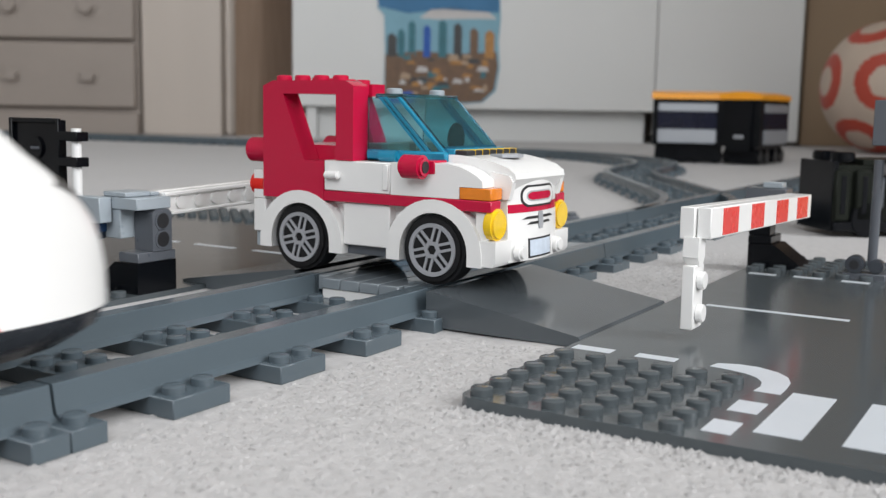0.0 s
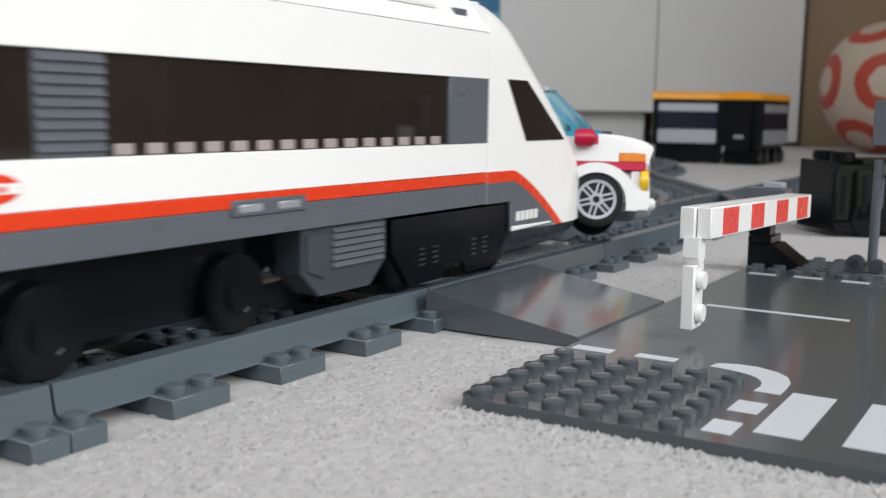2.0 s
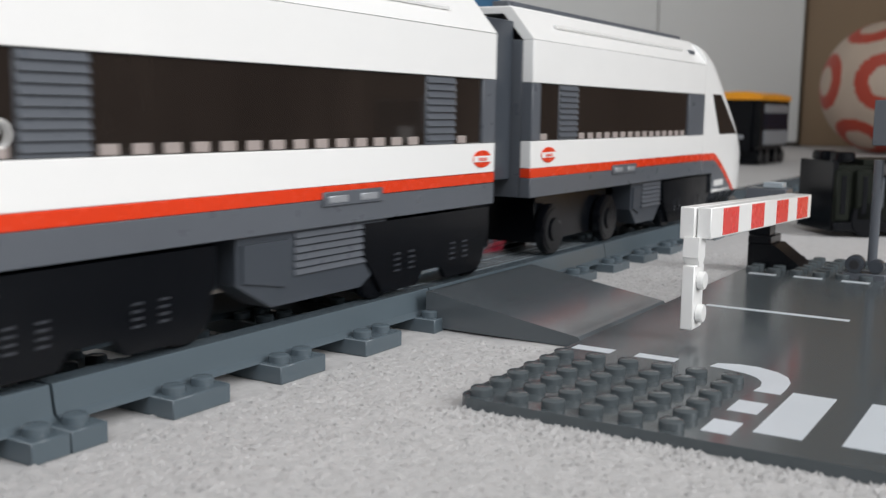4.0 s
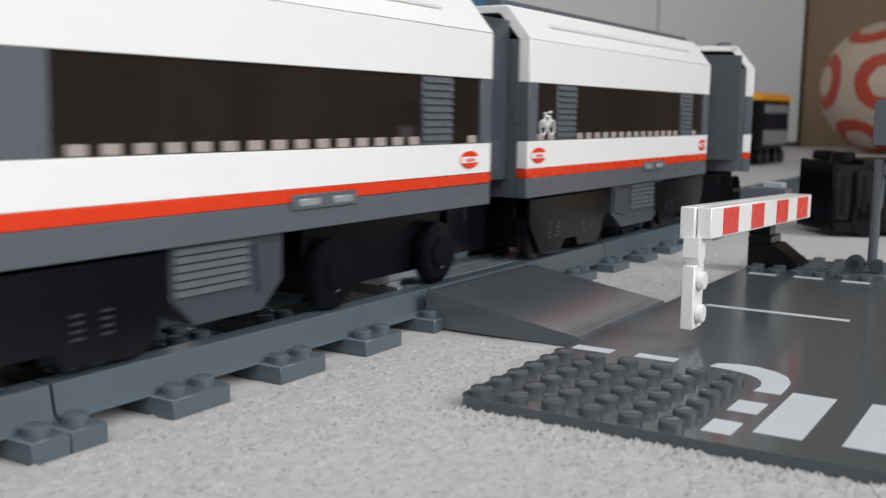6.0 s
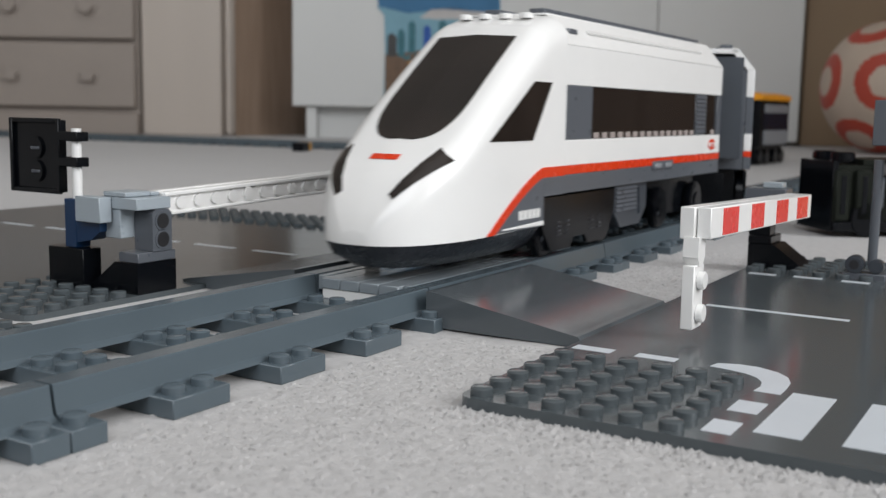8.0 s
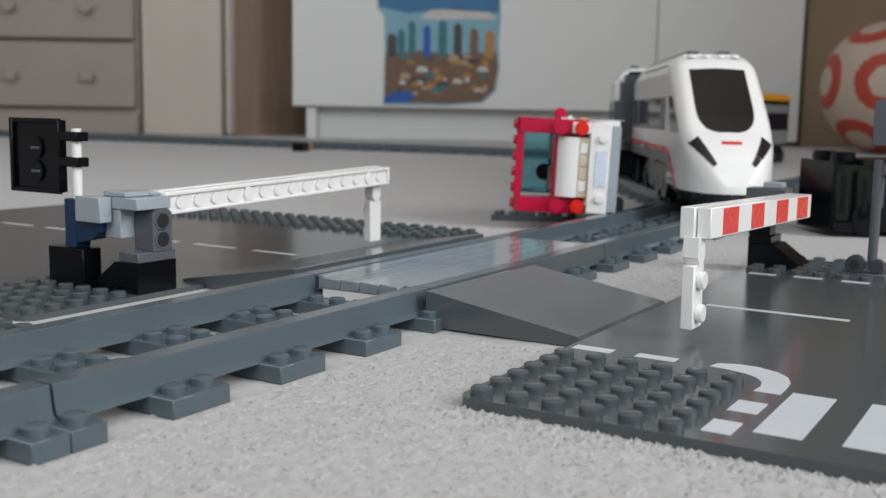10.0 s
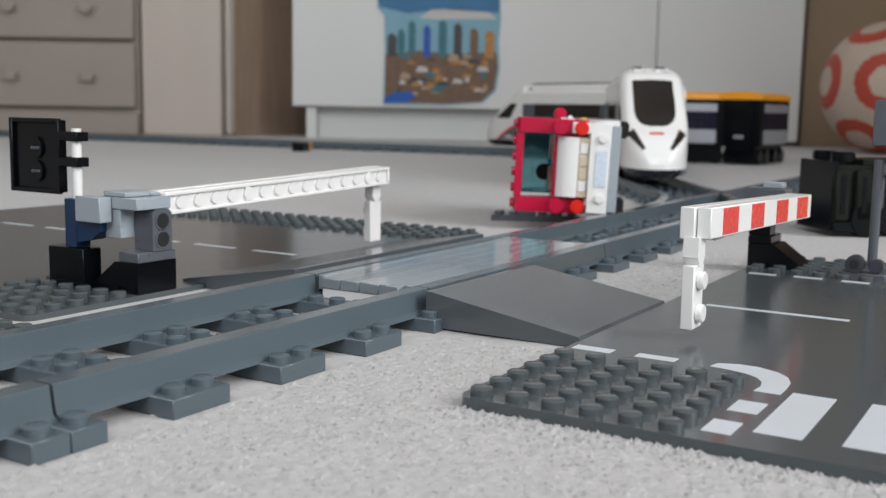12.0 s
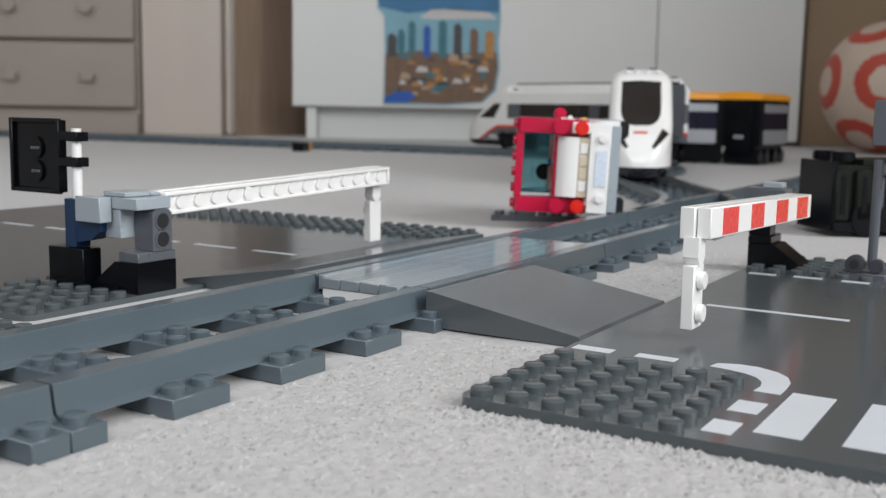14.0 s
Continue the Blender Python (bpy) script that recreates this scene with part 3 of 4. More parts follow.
def fascia_x(y, z):
    """Bowed front of the car: fullest in the middle and low down."""
    return 43.4 + 2.6 * (1 - (y / 15.8) ** 2) - 0.05 * (z - 15)


def fascia(z0, z1, y0, y1, lift, mat, name, nz=6, ny=12, rows=None):
    """A piece of the bowed front between two heights; rows may narrow it."""
    bm = bmesh.new()
    g = {}
    for i in range(nz + 1):
        z = z0 + (z1 - z0) * i / nz
        k = 1.0 if rows is None else rows(i / nz)
        m, h = (y0 + y1) / 2, (y1 - y0) / 2 * k
        for j in range(ny + 1):
            y = m - h + 2 * h * j / ny
            g[i, j] = (bm.verts.new((fascia_x(y, z) + lift, y, z)), bm.verts.new((39.0 if lift == 0 else fascia_x(y, z) - 0.2, y, z)))
    for i in range(nz):
        for j in range(ny):
            for k in (0, 1):
                bm.faces.new([g[p][k] for p in ((i, j), (i + 1, j), (i + 1, j + 1), (i, j + 1))])
    rim = [(0, j) for j in range(ny)] + [(i, ny) for i in range(nz)] + [(nz, j) for j in range(ny, 0, -1)] + [(i, 0) for i in range(nz, 0, -1)]
    for p, q in zip(rim, rim[1:] + rim[:1]):
        bm.faces.new((g[p][0], g[q][0], g[q][1], g[p][1]))
    return part(name, bm, mat, car)


def oval(f):
    return 0.72 + 0.28 * (1 - abs(2 * f - 1) ** 3)


fascia(7.2, 30.2, -15.6, 15.6, 0, WHITE, "grille")
fascia(21.0, 23.4, -15.4, 15.4, 0.12, CRIMSON, "front_stripe", 2, 14)
fascia(22.4, 28.6, -10.2, 10.2, 0.22, INK, "grille_frame", 8, 12, oval)
fascia(23.0, 28.0, -9.5, 9.5, 0.3, WHITE, "grille_face", 8, 12, oval)
fascia(24.0, 27.0, -7.8, 7.8, 0.38, GREY_INK, "grille_outline", 6, 10, oval)
fascia(24.4, 26.6, -7.2, 7.2, 0.46, CRIMSON, "grille_mesh", 6, 10, oval)
for zz, ww in ((19.3, 9.6), (17.7, 7.4)):
    fascia(zz - 0.3, zz + 0.4, -ww, ww, 0.2, INK, "badge_bar", 2, 10, lambda f: 1 - 0.25 * f)
fascia(15.9, 20.9, -1.5, 1.5, 0.28, GREY_INK, "badge_shield", 5, 4, oval)
fascia(7.8, 13.4, -7.0, 7.0, 0.2, INK, "plate_frame", 3, 8)
fascia(8.3, 12.9, -6.4, 6.4, 0.3, PALE_BLUE, "number_plate", 3, 8)
for yy in (-12, 12):
    part("bumper_bolt", CY((45.6, yy, 10.0), 2.4, 3, "x", 16, bevel=0.7), WHITE, car)
part("hood_badge", prism([(31.5, -4.6), (36, -5.8), (39.0, -2.0), (38.6, 2.4), (35.5, 5.8), (31.8, 4.2), (33.2, 0)], 36.0, 36.9, "xy"), GREY_INK, car, smooth=False)
part("bumper", prism([(37.5, 6.6), (43.0, 6.6), (44.0, 8), (44.0, 13.8), (37.5, 13.8)], -23.6, 23.6, "xz"), WHITE, car)
for sgn in (-1, 1):
    pane = part("side_glass", prism([(-4.5, 37.2), (22.5, 37.2), (6.8, 52.6), (-4.5, 52.6)] if sgn > 0 else [(-4.0, 37.2), (22.5, 37.2), (6.8, 52.6), (-4.0, 52.6)], *sorted((sgn * 15.4, sgn * 16.4)), "xz"), GLASS_BLUE, car)
    for off in (0, -4.6, -6.4):
        part("glass_edge", prism([(22.0 + off, 37), (23.2 + off, 37), (7.2 + off, 52.8), (6.2 + off, 52.8)], *sorted((sgn * 15.2, sgn * 16.7)), "xz"), BLUE_EDGE, pane)
    part("glass_sill", B(-4.0, 24, *sorted((sgn * 14.8, sgn * 17.5)), 34.3, 37.4, bevel=0.6), BLUE_EDGE, car)
    part("sill_studs", CY((5, sgn * 18, 35.6), 1.7, 7, "x", 12, bevel=0.5), BLUE_EDGE, car)
part("windscreen", prism([(22.6, 37.2), (23.8, 37.2), (7.8, 53.2), (6.5, 53.2)], -15.3, 15.3, "xz"), GLASS_BLUE, car)
part("glass_top", B(-2, 8.2, -15.6, 15.6, 52.4, 53.8), GLASS_BLUE, car)
part("glass_top_studs", studs(bmesh.new(), (2.5,), (-12, 12), 53.7), LIGHT_GREY, car)
part("glass_foot", B(20.5, 25.5, -15.2, 15.2, 35.8, 38.4), BLUE_EDGE, car)
dash = part("dash_strip", B(25.6, 29.6, -15, 15, 36.5, 38.0), INK, car)
for i in range(7):
    y = -14.5 + i * 4.2
    part("yellow_stripe", prism([(25.5, y), (27.6, y + 2.2), (29.7, y + 2.2 + 2.0), (29.7, y + 4.2 - 0.1), (27.6, y + 2.1 + 2.0), (25.5, y + 2.0)], 36.6, 38.1, "xy"), YELLOW, dash, smooth=False)
for sgn in (-1, 1):
    part("seat", B(-8, 2, sgn * 8 - 6, sgn * 8 + 6, 33, 39), OAK, car)
part("steering_wheel", CY((13, 6, 40.5), 4.6, 1.4, "x", 24, bevel=0.5), BLACK, car)
for cx in (-23.8, 24.0):
    for sgn in (-1, 1):
        w = part("wheel", CY((0, 0, 0), 10.1, 8.6, "y", 40, bevel=1.0), RUBBER, car, at=at(cx, sgn * 19.6, 10.1))
        part("rim", rim_mesh(sgn), RIM, w)
        part("rim_well", CY((0, sgn * 3.7, 0), 7.0, 1.0, "y", 28), INK, w)


# ---- the train ----
def box_part(name, mat, parent, *a, **k):
    return part(name, B(*a, **k), mat, parent)


def coach_body(t, x0, x1, wins, greys, louvres):
    """Car body between x0 and x1: bands of plastic with long dark windows."""
    for sgn in (-1, 1):
        def wall(name, mat, a, b, z0, z1, yo=24.0, yi=20.0):
            return part(name, B(a, b, *sorted((sgn * yi, sgn * yo)), z0, z1, bevel=0.2), mat, t)
        wall("skirt", GREY, x0, x1, 31.4, 37.9)
        wall("red_band", RED_STRIPE, x0, x1, 37.95, 41.1)
        wall("lower_wall", WHITE, x0, x1, 41.15, 50.1)
        wall("upper_wall", WHITE, x0, x1, 69.2, 83.0)
        for a, b in wins:
            wall("window", GLASS_DARK, a, b, 50.15, 69.15, 23.2, 22.2)
            for i in range(int((b - a) / 8)):
                c = a + 4 + i * 8
                part("seat_top", B(c - 2.4, c + 2.4, *sorted((sgn * 22.9, sgn * 23.45)), 50.3, 52.5, bevel=0.2), SEAT_TOP, t)
        for a, b in greys:
            wall("grey_panel", GREY, a, b, 50.15, 69.15)
        for a, b in louvres:
            g = wall("louvre", GREY, a, b, 50.15, 69.15, 23.2)
            for i in range(9):
                z = 51.2 + i * 2.0
                part("slat", prism([(sgn * 23.1, z), (sgn * 24.0, z + 0.1), (sgn * 23.3, z + 1.5), (sgn * 23.1, z + 1.5)], a + 0.3, b - 0.3, "yz"), GREY, g, smooth=False)
        part("roof_side", prism([(sgn * 24, 83.1), (sgn * 20, 83.1), (sgn * 11, 93.4), (sgn * 15.5, 93.4)], x0, x1, "yz"), WHITE, t)
    box_part("roof", WHITE, t, x0, x1, -15.4, 15.4, 91.5, 94.0)
    box_part("floor", BLACK, t, x0 + 1, x1 - 1, -20, 20, 31.5, 36)
    for x in (x0, x1 - 1.6):
        box_part("end_wall", GREY, t, x, x + 1.6, -19.9, 19.9, 31.4, 83)


def wheelset(t, x, framed=False):
    box_part("bogie_frame", BLACK, t, x - 32, x + 32, -17, 17, 14, 31)
    made = []
    for dx in (-25, 25):
        for sgn in (-1, 1):
            w = part("wheel", CY((0, 0, 0), 9.0, 3.4, "y", 28, bevel=0.5), BLACK, t, at=at(x + dx, sgn * 19.6, 18.7))
            part("hub", CY((0, sgn * 2.0, 0), 4.2, 1.4, "y", 16, bevel=0.3), BLACK, w)
            part("tread_rim", CY((0, sgn * 1.75, 0), 7.6, 0.5, "y", 28, bevel=0.2), BLACK, w)
            part("pin", B(3.0, 4.6, *sorted((sgn * 1.6, sgn * 2.4)), -0.8, 0.8, bevel=0), GREY, w)
            made.append((w, sgn))
    if framed:
        for sgn in (-1, 1):
            outline = [(x - 33, 30.5), (x - 33, 22), (x - 24, 11.5), (x - 8, 11.5), (x - 5, 15), (x + 5, 15), (x + 8, 11.5), (x + 24, 11.5), (x + 33, 22), (x + 33, 30.5)]
            f = part("side_frame", prism(outline, *sorted((sgn * 21.4, sgn * 23.0)), "xz"), BLACK, t, smooth=False)
            for dx in (-18, -11, 11, 18):
                for i in range(4):
                    z = 16.5 + i * 1.5
                    part("spring_line", B(x + dx - 1.4, x + dx + 1.4, *sorted((sgn * 22.9, sgn * 23.3)), z, z + 0.55, bevel=0), TRAY, f, smooth=False)
    return made


def lerp_table(rows, x):
    for (a, p), (b, q) in zip(rows, rows[1:]):
        if x <= b:
            f = (x - a) / (b - a)
            f = max(0, min(1, f))
            return p + (q - p) * f
    return rows[-1][1]


TOP = [(-21, 94.3), (-10, 92.6), (-2, 89.6), (5, 84.8), (20, 74), (35, 62.8), (48, 52.8), (55, 48.3), (60, 45.3), (66, 40.3), (70, 35), (73.3, 29.5), (75, 24.6)]
LOW = [(-21, 31.4), (-1, 31.4), (-0.9, 21.6), (35, 21.2), (60, 20.9), (75, 20.6)]
TIP = 75.0


def half_width(x):
    if x < 30:
        return 24.0
    return 24.0 * max(0.0, 1 - ((x - 30) / (TIP + 0.4 - 30)) ** 2.8) ** 0.45


def nose_point(x, f):
    """Outer skin at x; f runs 0 at the low edge, 0.5 at the shoulder, 1 at the crown; y positive."""
    w, zt, zb = half_width(x), lerp_table(TOP, x), lerp_table(LOW, x)
    k = max(0.0, min(1.0, (x + 21) / 60))
    r = 11 - 1.0 * k
    zs = max(zb + 0.1, zt - r)
    if f <= 0.5:
        return w, zb + (zs - zb) * f * 2
    g = (f - 0.5) * 2
    wt = w * (0.62 * (1 - k) + 0.70 * k)
    if g < 0.7:
        a = math.pi / 2 * g / 0.7
        return wt + (w - wt) * math.cos(a), zs + (zt - 0.8 - zs) * math.sin(a)
    h = (g - 0.7) / 0.3
    return wt * (1 - h), zt - 0.8 + 0.8 * h


def skin_y(x, z):
    lo, hi = 0.0, 1.0
    for _ in range(30):
        m = (lo + hi) / 2
        lo, hi = (m, hi) if nose_point(x, m)[1] < z else (lo, m)
    return nose_point(x, lo)[0]


def skin_z(x, y):
    lo, hi = 0.5, 1.0
    for _ in range(30):
        m = (lo + hi) / 2
        lo, hi = (m, hi) if nose_point(x, m)[0] > y else (lo, m)
    return nose_point(x, lo)[1]


def skin_x(y, z):
    lo, hi = 0.0, TIP
    for _ in range(30):
        m = (lo + hi) / 2
        lo, hi = (m, hi) if half_width(m) >= y and skin_z(m, y) >= z else (lo, m)
    return lo


def nose_shell(t):
    bm = bmesh.new()
    xs = [-17, -12, -5, -1.0, -0.9, 4, 8, 12, 15, 18, 21, 24, 27, 30, 33, 36, 39, 42, 45, 48, 51, 54, 57, 60, 62, 64, 66, 68, 70, 71.5, 72.5, 73.5, 74.3, 74.8, 75]
    fs = [i / 24 for i in range(25)]
    rings = []
    for x in xs:
        ring = [(nose_point(x, f)) for f in fs]
        rings.append([bm.verts.new((x, -y, z)) for y, z in ring] + [bm.verts.new((x, y, z)) for y, z in ring[-2::-1]])
    for p, q in zip(rings, rings[1:]):
        for k in range(len(p) - 1):
            bm.faces.new((p[k], p[k + 1], q[k + 1], q[k]))
    bm.faces.new(rings[-1])
    bm.faces.new(rings[0][::-1])
    return part("nose_shell", bm, WHITE, t)


def skin_patch(name, mat, parent, point, n, m, lift=0.3):
    """A thin piece lying on the nose skin; point(u, v) gives x, y, z."""
    bm = bmesh.new()
    g = {}
    for i in range(n + 1):
        for j in range(m + 1):
            v = Vector(point(i / n, j / m))
            d = Vector((max(0.0, v.x) * 0.5, v.y, v.z - 45))
            g[i, j] = bm.verts.new(v + d.normalized() * lift)
    for i in range(n):
        for j in range(m):
            bm.faces.new((g[i, j], g[i + 1, j], g[i + 1, j + 1], g[i, j + 1]))
    r = bmesh.ops.extrude_face_region(bm, geom=list(bm.faces))
    for v in r["geom"]:
        if isinstance(v, bmesh.types.BMVert):
            d = Vector((max(0.0, v.co.x) * 0.5, v.co.y, v.co.z - 45))
            v.co -= d.normalized() * 0.8
    return part(name, bm, mat, parent)


def on_side(sgn, x, z):
    return x, sgn * skin_y(x, z), z


def windscreen_at(u, v):
    x = 4.6 + 46.2 * u
    h = 14.9 if x < 30 else 14.9 * max(0.0, 1 - ((x - 30) / 21.2) ** 3) ** 0.42
    y = (2 * v - 1) * h
    return x, y, skin_z(x, abs(y))


def headlight_at(sgn, u, v):
    w = 1.2 + 1.9 * u
    y, z = 9.3 + 9.2 * u + (2 * v - 1) * w * 0.8, 34.8 + 12.2 * u - (2 * v - 1) * w * 0.6
    return skin_x(y, z), sgn * y, z


def arc_z(x):
    return 41.2 - 20.0 * max(0.0, x / 38.5) ** 1.3


def cab_car(name, label):
    t = thing(name, label, "toy train", group="toy train cars")
    coach_body(t, -200, -17, [(-193.5, -178), (-162, -40)], [(-200, -193.6), (-39.9, -17)], [(-177.9, -162.1)])
    nose_shell(t)
    skin_patch("windscreen", GLASS_DARK, t, windscreen_at, 40, 24)
    skin_patch("front_emblem", RED_STRIPE, t, lambda u, v: (skin_x(abs((2 * u - 1) * 5), 45 + 1.5 * v), (2 * u - 1) * 5, 45 + 1.5 * v), 10, 2)
    for sgn in (-1, 1):
        skin_patch("headlight", GLASS_DARK, t, lambda u, v: headlight_at(sgn, u, v), 12, 4)
        skin_patch("cab_window", GLASS_DARK, t, lambda u, v: on_side(sgn, (-5 + (1 - v) * 13.3) * (1 - u) + (8.6 + (1 - v) * 29.2) * u, 69.4 - 19.1 * u), 12, 8)
        skin_patch("red_band", RED_STRIPE, t, lambda u, v: on_side(sgn, -16.9 + 55.2 * u, max(21.4, arc_z(-16.9 + 55.2 * u) - 3.4 * v)), 40, 3)
        skin_patch("grey_panel", GREY, t, lambda u, v: on_side(sgn, -0.8 + 34.4 * u, 21.7 + (arc_z(-0.8 + 34.4 * u) - 3.4 - 21.7) * v), 24, 8)
        skin_patch("grey_skirt", GREY, t, lambda u, v: on_side(sgn, -16.9 + 16 * u, 31.5 + 6.4 * v), 3, 3)
        skin_patch("white_line", WHITE, t, lambda u, v: on_side(sgn, -0.6 + 29 * u, 22.2 + 0.4 * u + v * 1.2 * (1 - u * 0.8)), 10, 1, lift=0.6)

    # dark tray below the nose
    bm = bmesh.new()
    rings = []
    for i in range(24):
        x = -2 + 77 * i / 23
        w, zb = half_width(x), lerp_table(LOW, x)
        rings.append([bm.verts.new(q) for q in ((x, -w * 0.99, zb - 0.1), (x * 0.98, -w * 0.88, zb - 4), (x * 0.90, -w * 0.66, 13.2), (x * 0.90, w * 0.66, 13.2), (x * 0.98, w * 0.88, zb - 4), (x, w * 0.99, zb - 0.1))])
    for p, q in zip(rings, rings[1:]):
        for k in range(6):
            bm.faces.new((p[k], p[(k + 1) % 6], q[(k + 1) % 6], q[k]))
    bm.faces.new(rings[0])
    bm.faces.new(rings[-1])
    part("nose_tray", bm, TRAY, t)
    roof_gear(t, -196, -22)
    under(t, -104, -69)
    for sgn in (-1, 1):
        for k in range(5):
            part("number_bar", B(2.5 + k * 3.2, 4.8 + k * 3.2, *sorted((sgn * 24.2, sgn * 24.5)), 24.7, 27.7, bevel=0), WHITE, t, smooth=False)
        emblem(t, -187, sgn)
        emblem_bar(t, -130, sgn)
    part("roof_studs", studs(bmesh.new(), (-8,), (-12, -4, 4, 12), 91.6), WHITE, t)
    box_part("vent", GREY, t, -32, -25, -20.6, 20.6, 87.0, 89.2)
    return t, wheelset(t, -150) + wheelset(t, -34, True)


def emblem(t, x, sgn):
    bm = CY((x, sgn * 24.05, 45.4), 2.6, 0.5, "y", 24)
    for v in bm.verts:
        v.co.x = x + (v.co.x - x) * 2.1
    e = part("emblem", bm, RED_STRIPE, t, "red oval emblem")
    part("emblem_bar", B(x - 5.2, x + 5.2, *sorted((sgn * 24.2, sgn * 24.4)), 44.5, 46.3, bevel=0), WHITE, e, smooth=False)
    for k in (-2.4, -0.6, 1.2):
        part("emblem_mark", B(x + k, x + k + 1.2, *sorted((sgn * 24.3, sgn * 24.5)), 44.8, 45.8, bevel=0), RED_STRIPE, e, smooth=False)


def emblem_bar(t, x, sgn):
    p = part("badge_plate", B(x, x + 25, *sorted((sgn * 24, sgn * 24.7)), 36.2, 39.8), GREY, t)
    for k in (2, 15):
        part("silver_badge", B(x + k, x + k + 7.5, *sorted((sgn * 24.6, sgn * 25.0)), 37, 38.8), SILVER, p)


def roof_gear(t, x0, x1):
    for y in (-9, 9):
        box_part("roof_rail", GREY, t, x0, x1, y - 3, y + 3, 94.0, 96.2)
    for sgn in (-1, 1):
        part("roof_ledge", prism([(sgn * 19.3, 89.0), (sgn * 20.3, 88.2), (sgn * 20.6, 88.9), (sgn * 19.6, 89.7)], x0 + 20, x1 - 20, "yz"), WHITE, t, smooth=False)


def under(t, x0, x1):
    for sgn in (-1, 1):
        c = (x1 - x0) * 0.2
        lower = [(x0, 31.3), (x0, 20.5), (x0 + c, 14.2), (x1 - c, 14.2), (x1, 20.5), (x1, 31.3)]
        # box and flap are plain grey plastic, coloured darker for the shade underneath
        u = part("equipment_box", prism(lower, *sorted((sgn * 14, sgn * 22.2)), "xz"), SLATE_AND_SHADE, t, smooth=False)
        m = x0 + (x1 - x0) * 0.34
        for i in range(6):
            z = 20.6 + i * 1.75
            part("slat", prism([(sgn * 22.1, z), (sgn * 23.0, z + 0.1), (sgn * 22.4, z + 1.3), (sgn * 22.1, z + 1.3)], m, x1 - 1, "yz"), GREY, u, smooth=False)
        part("side_flap", prism([(x0 + 1.5, 29.5), (x0 + 1.5, 21), (m - 3.5, 18.5), (m - 2.0, 29.5)], *sorted((sgn * 22.1, sgn * 22.9)), "xz"), SLATE_AND_SHADE, u, smooth=False)


def ring_mesh(x, z, r, w, sgn, n=24):
    bm = bmesh.new()
    ya, yb = sgn * 23.15, sgn * 23.5
    rings = [[bm.verts.new((x + q * math.cos(2 * math.pi * i / n), y, z + q * math.sin(2 * math.pi * i / n))) for q, y in ((r, ya), (r, yb), (r - w, yb), (r - w, ya))] for i in range(n)]
    for i in range(n):
        a, b = rings[i], rings[(i + 1) % n]
        for k in range(4):
            bm.faces.new((a[k], b[k], b[(k + 1) % 4], a[(k + 1) % 4]))
    return bm


def mid_car():
    t = thing("train_coach", "white middle coach of a toy express train with red band", "toy train", group="toy train cars")
    coach_body(t, -96, 96, [(-89, -73), (-57, 57), (73, 88)], [(-96, -89.1), (88.1, 96)], [(-72.9, -57.1), (57.1, 72.9)])
    roof_gear(t, -94, 94)
    under(t, -18, 40)
    for sgn in (-1, 1):
        emblem(t, -88, sgn)
        emblem(t, 88, sgn)
        emblem_bar(t, 10, sgn)
        b = part("bicycle_sign", ring_mesh(-83.5, 54.6, 2.7, 0.5, sgn), WHITE, t, "white bicycle sign")
        part("sign_wheel", ring_mesh(-77.0, 54.6, 2.7, 0.5, sgn), WHITE, b)
        for (xa, za), (xb, zb) in (((-83.5, 54.6), (-81.8, 58.6)), ((-81.8, 58.6), (-78.4, 58.2)), ((-78.4, 58.2), (-77.0, 54.6)), ((-80.6, 54.8), (-78.4, 58.2)),
                                   ((-80.6, 54.8), (-82.2, 57.8)), ((-79.4, 59.6), (-77.4, 59.9)), ((-83.0, 59.3), (-81.0, 59.3))):
            ux, uz = xb - xa, zb - za
            n = 0.33 / math.hypot(ux, uz)
            o = [(xa - uz * n, za + ux * n), (xb - uz * n, zb + ux * n), (xb + uz * n, zb - ux * n), (xa + uz * n, za - ux * n)]
            part("sign_bar", prism(o, *sorted((sgn * 23.2, sgn * 23.5)), "xz"), WHITE, b, smooth=False)
    for x0, x1 in ((-110, -96.2), (96.2, 110)):
        box_part("gangway", SLATE_AND_SHADE, t, x0, x1, -16.5, 16.5, 37.5, 89)
        box_part("coupling", BLACK, t, x0, x1, -9, 9, 14, 30)
    return t, wheelset(t, -58, True) + wheelset(t, 62, True)


front_cab, fw = cab_car("train_cab_car", "white streamlined toy train cab car with red band")
rear_cab, rw = cab_car("train_cab_car", "white streamlined toy train cab car at the train's tail")
coach, mw = mid_car()
for c in (front_cab, rear_cab):
    box_part("gangway", SLATE_AND_SHADE, c, -212, -200.2, -16.5, 16.5, 37.5, 89)
    box_part("coupling", BLACK, c, -211, -200.2, -9, 9, 14, 30)


# ---- background: furniture, second train, ball ----
def bg_thing(name, label, category, d, px=784, kind=""):
    return thing(name, label, category, RM @ at(side(px, d), d, 0), kind=kind)


def cupboard():
    d = 2050
    x0, x1 = side(515, d), side(1405, d)
    seam = side(1150, d)
    z0 = 62
    t = thing("cupboard", "large white cupboard on a recessed white plinth", "cupboard", RM)
    part("body", B(x0 + 4, x1 - 4, d + 20, d + 520, z0, 1000), PAINT_WHITE, t)
    part("door", B(x0, seam - 0.5, d, d + 19, z0, 1000, bevel=2), PAINT_WHITE, t)
    part("door", B(seam + 0.5, x1, d + 3, d + 19, 8, 1000, bevel=2), PAINT_WHITE, t)
    part("plinth", B(x0 + 26, seam - 10, d + 45, d + 60, 0, z0), PAINT_WHITE, t)
    part("leg", B(x0 + 26, x0 + 46, d + 12, d + 44, 0, z0), PAINT_WHITE, t)


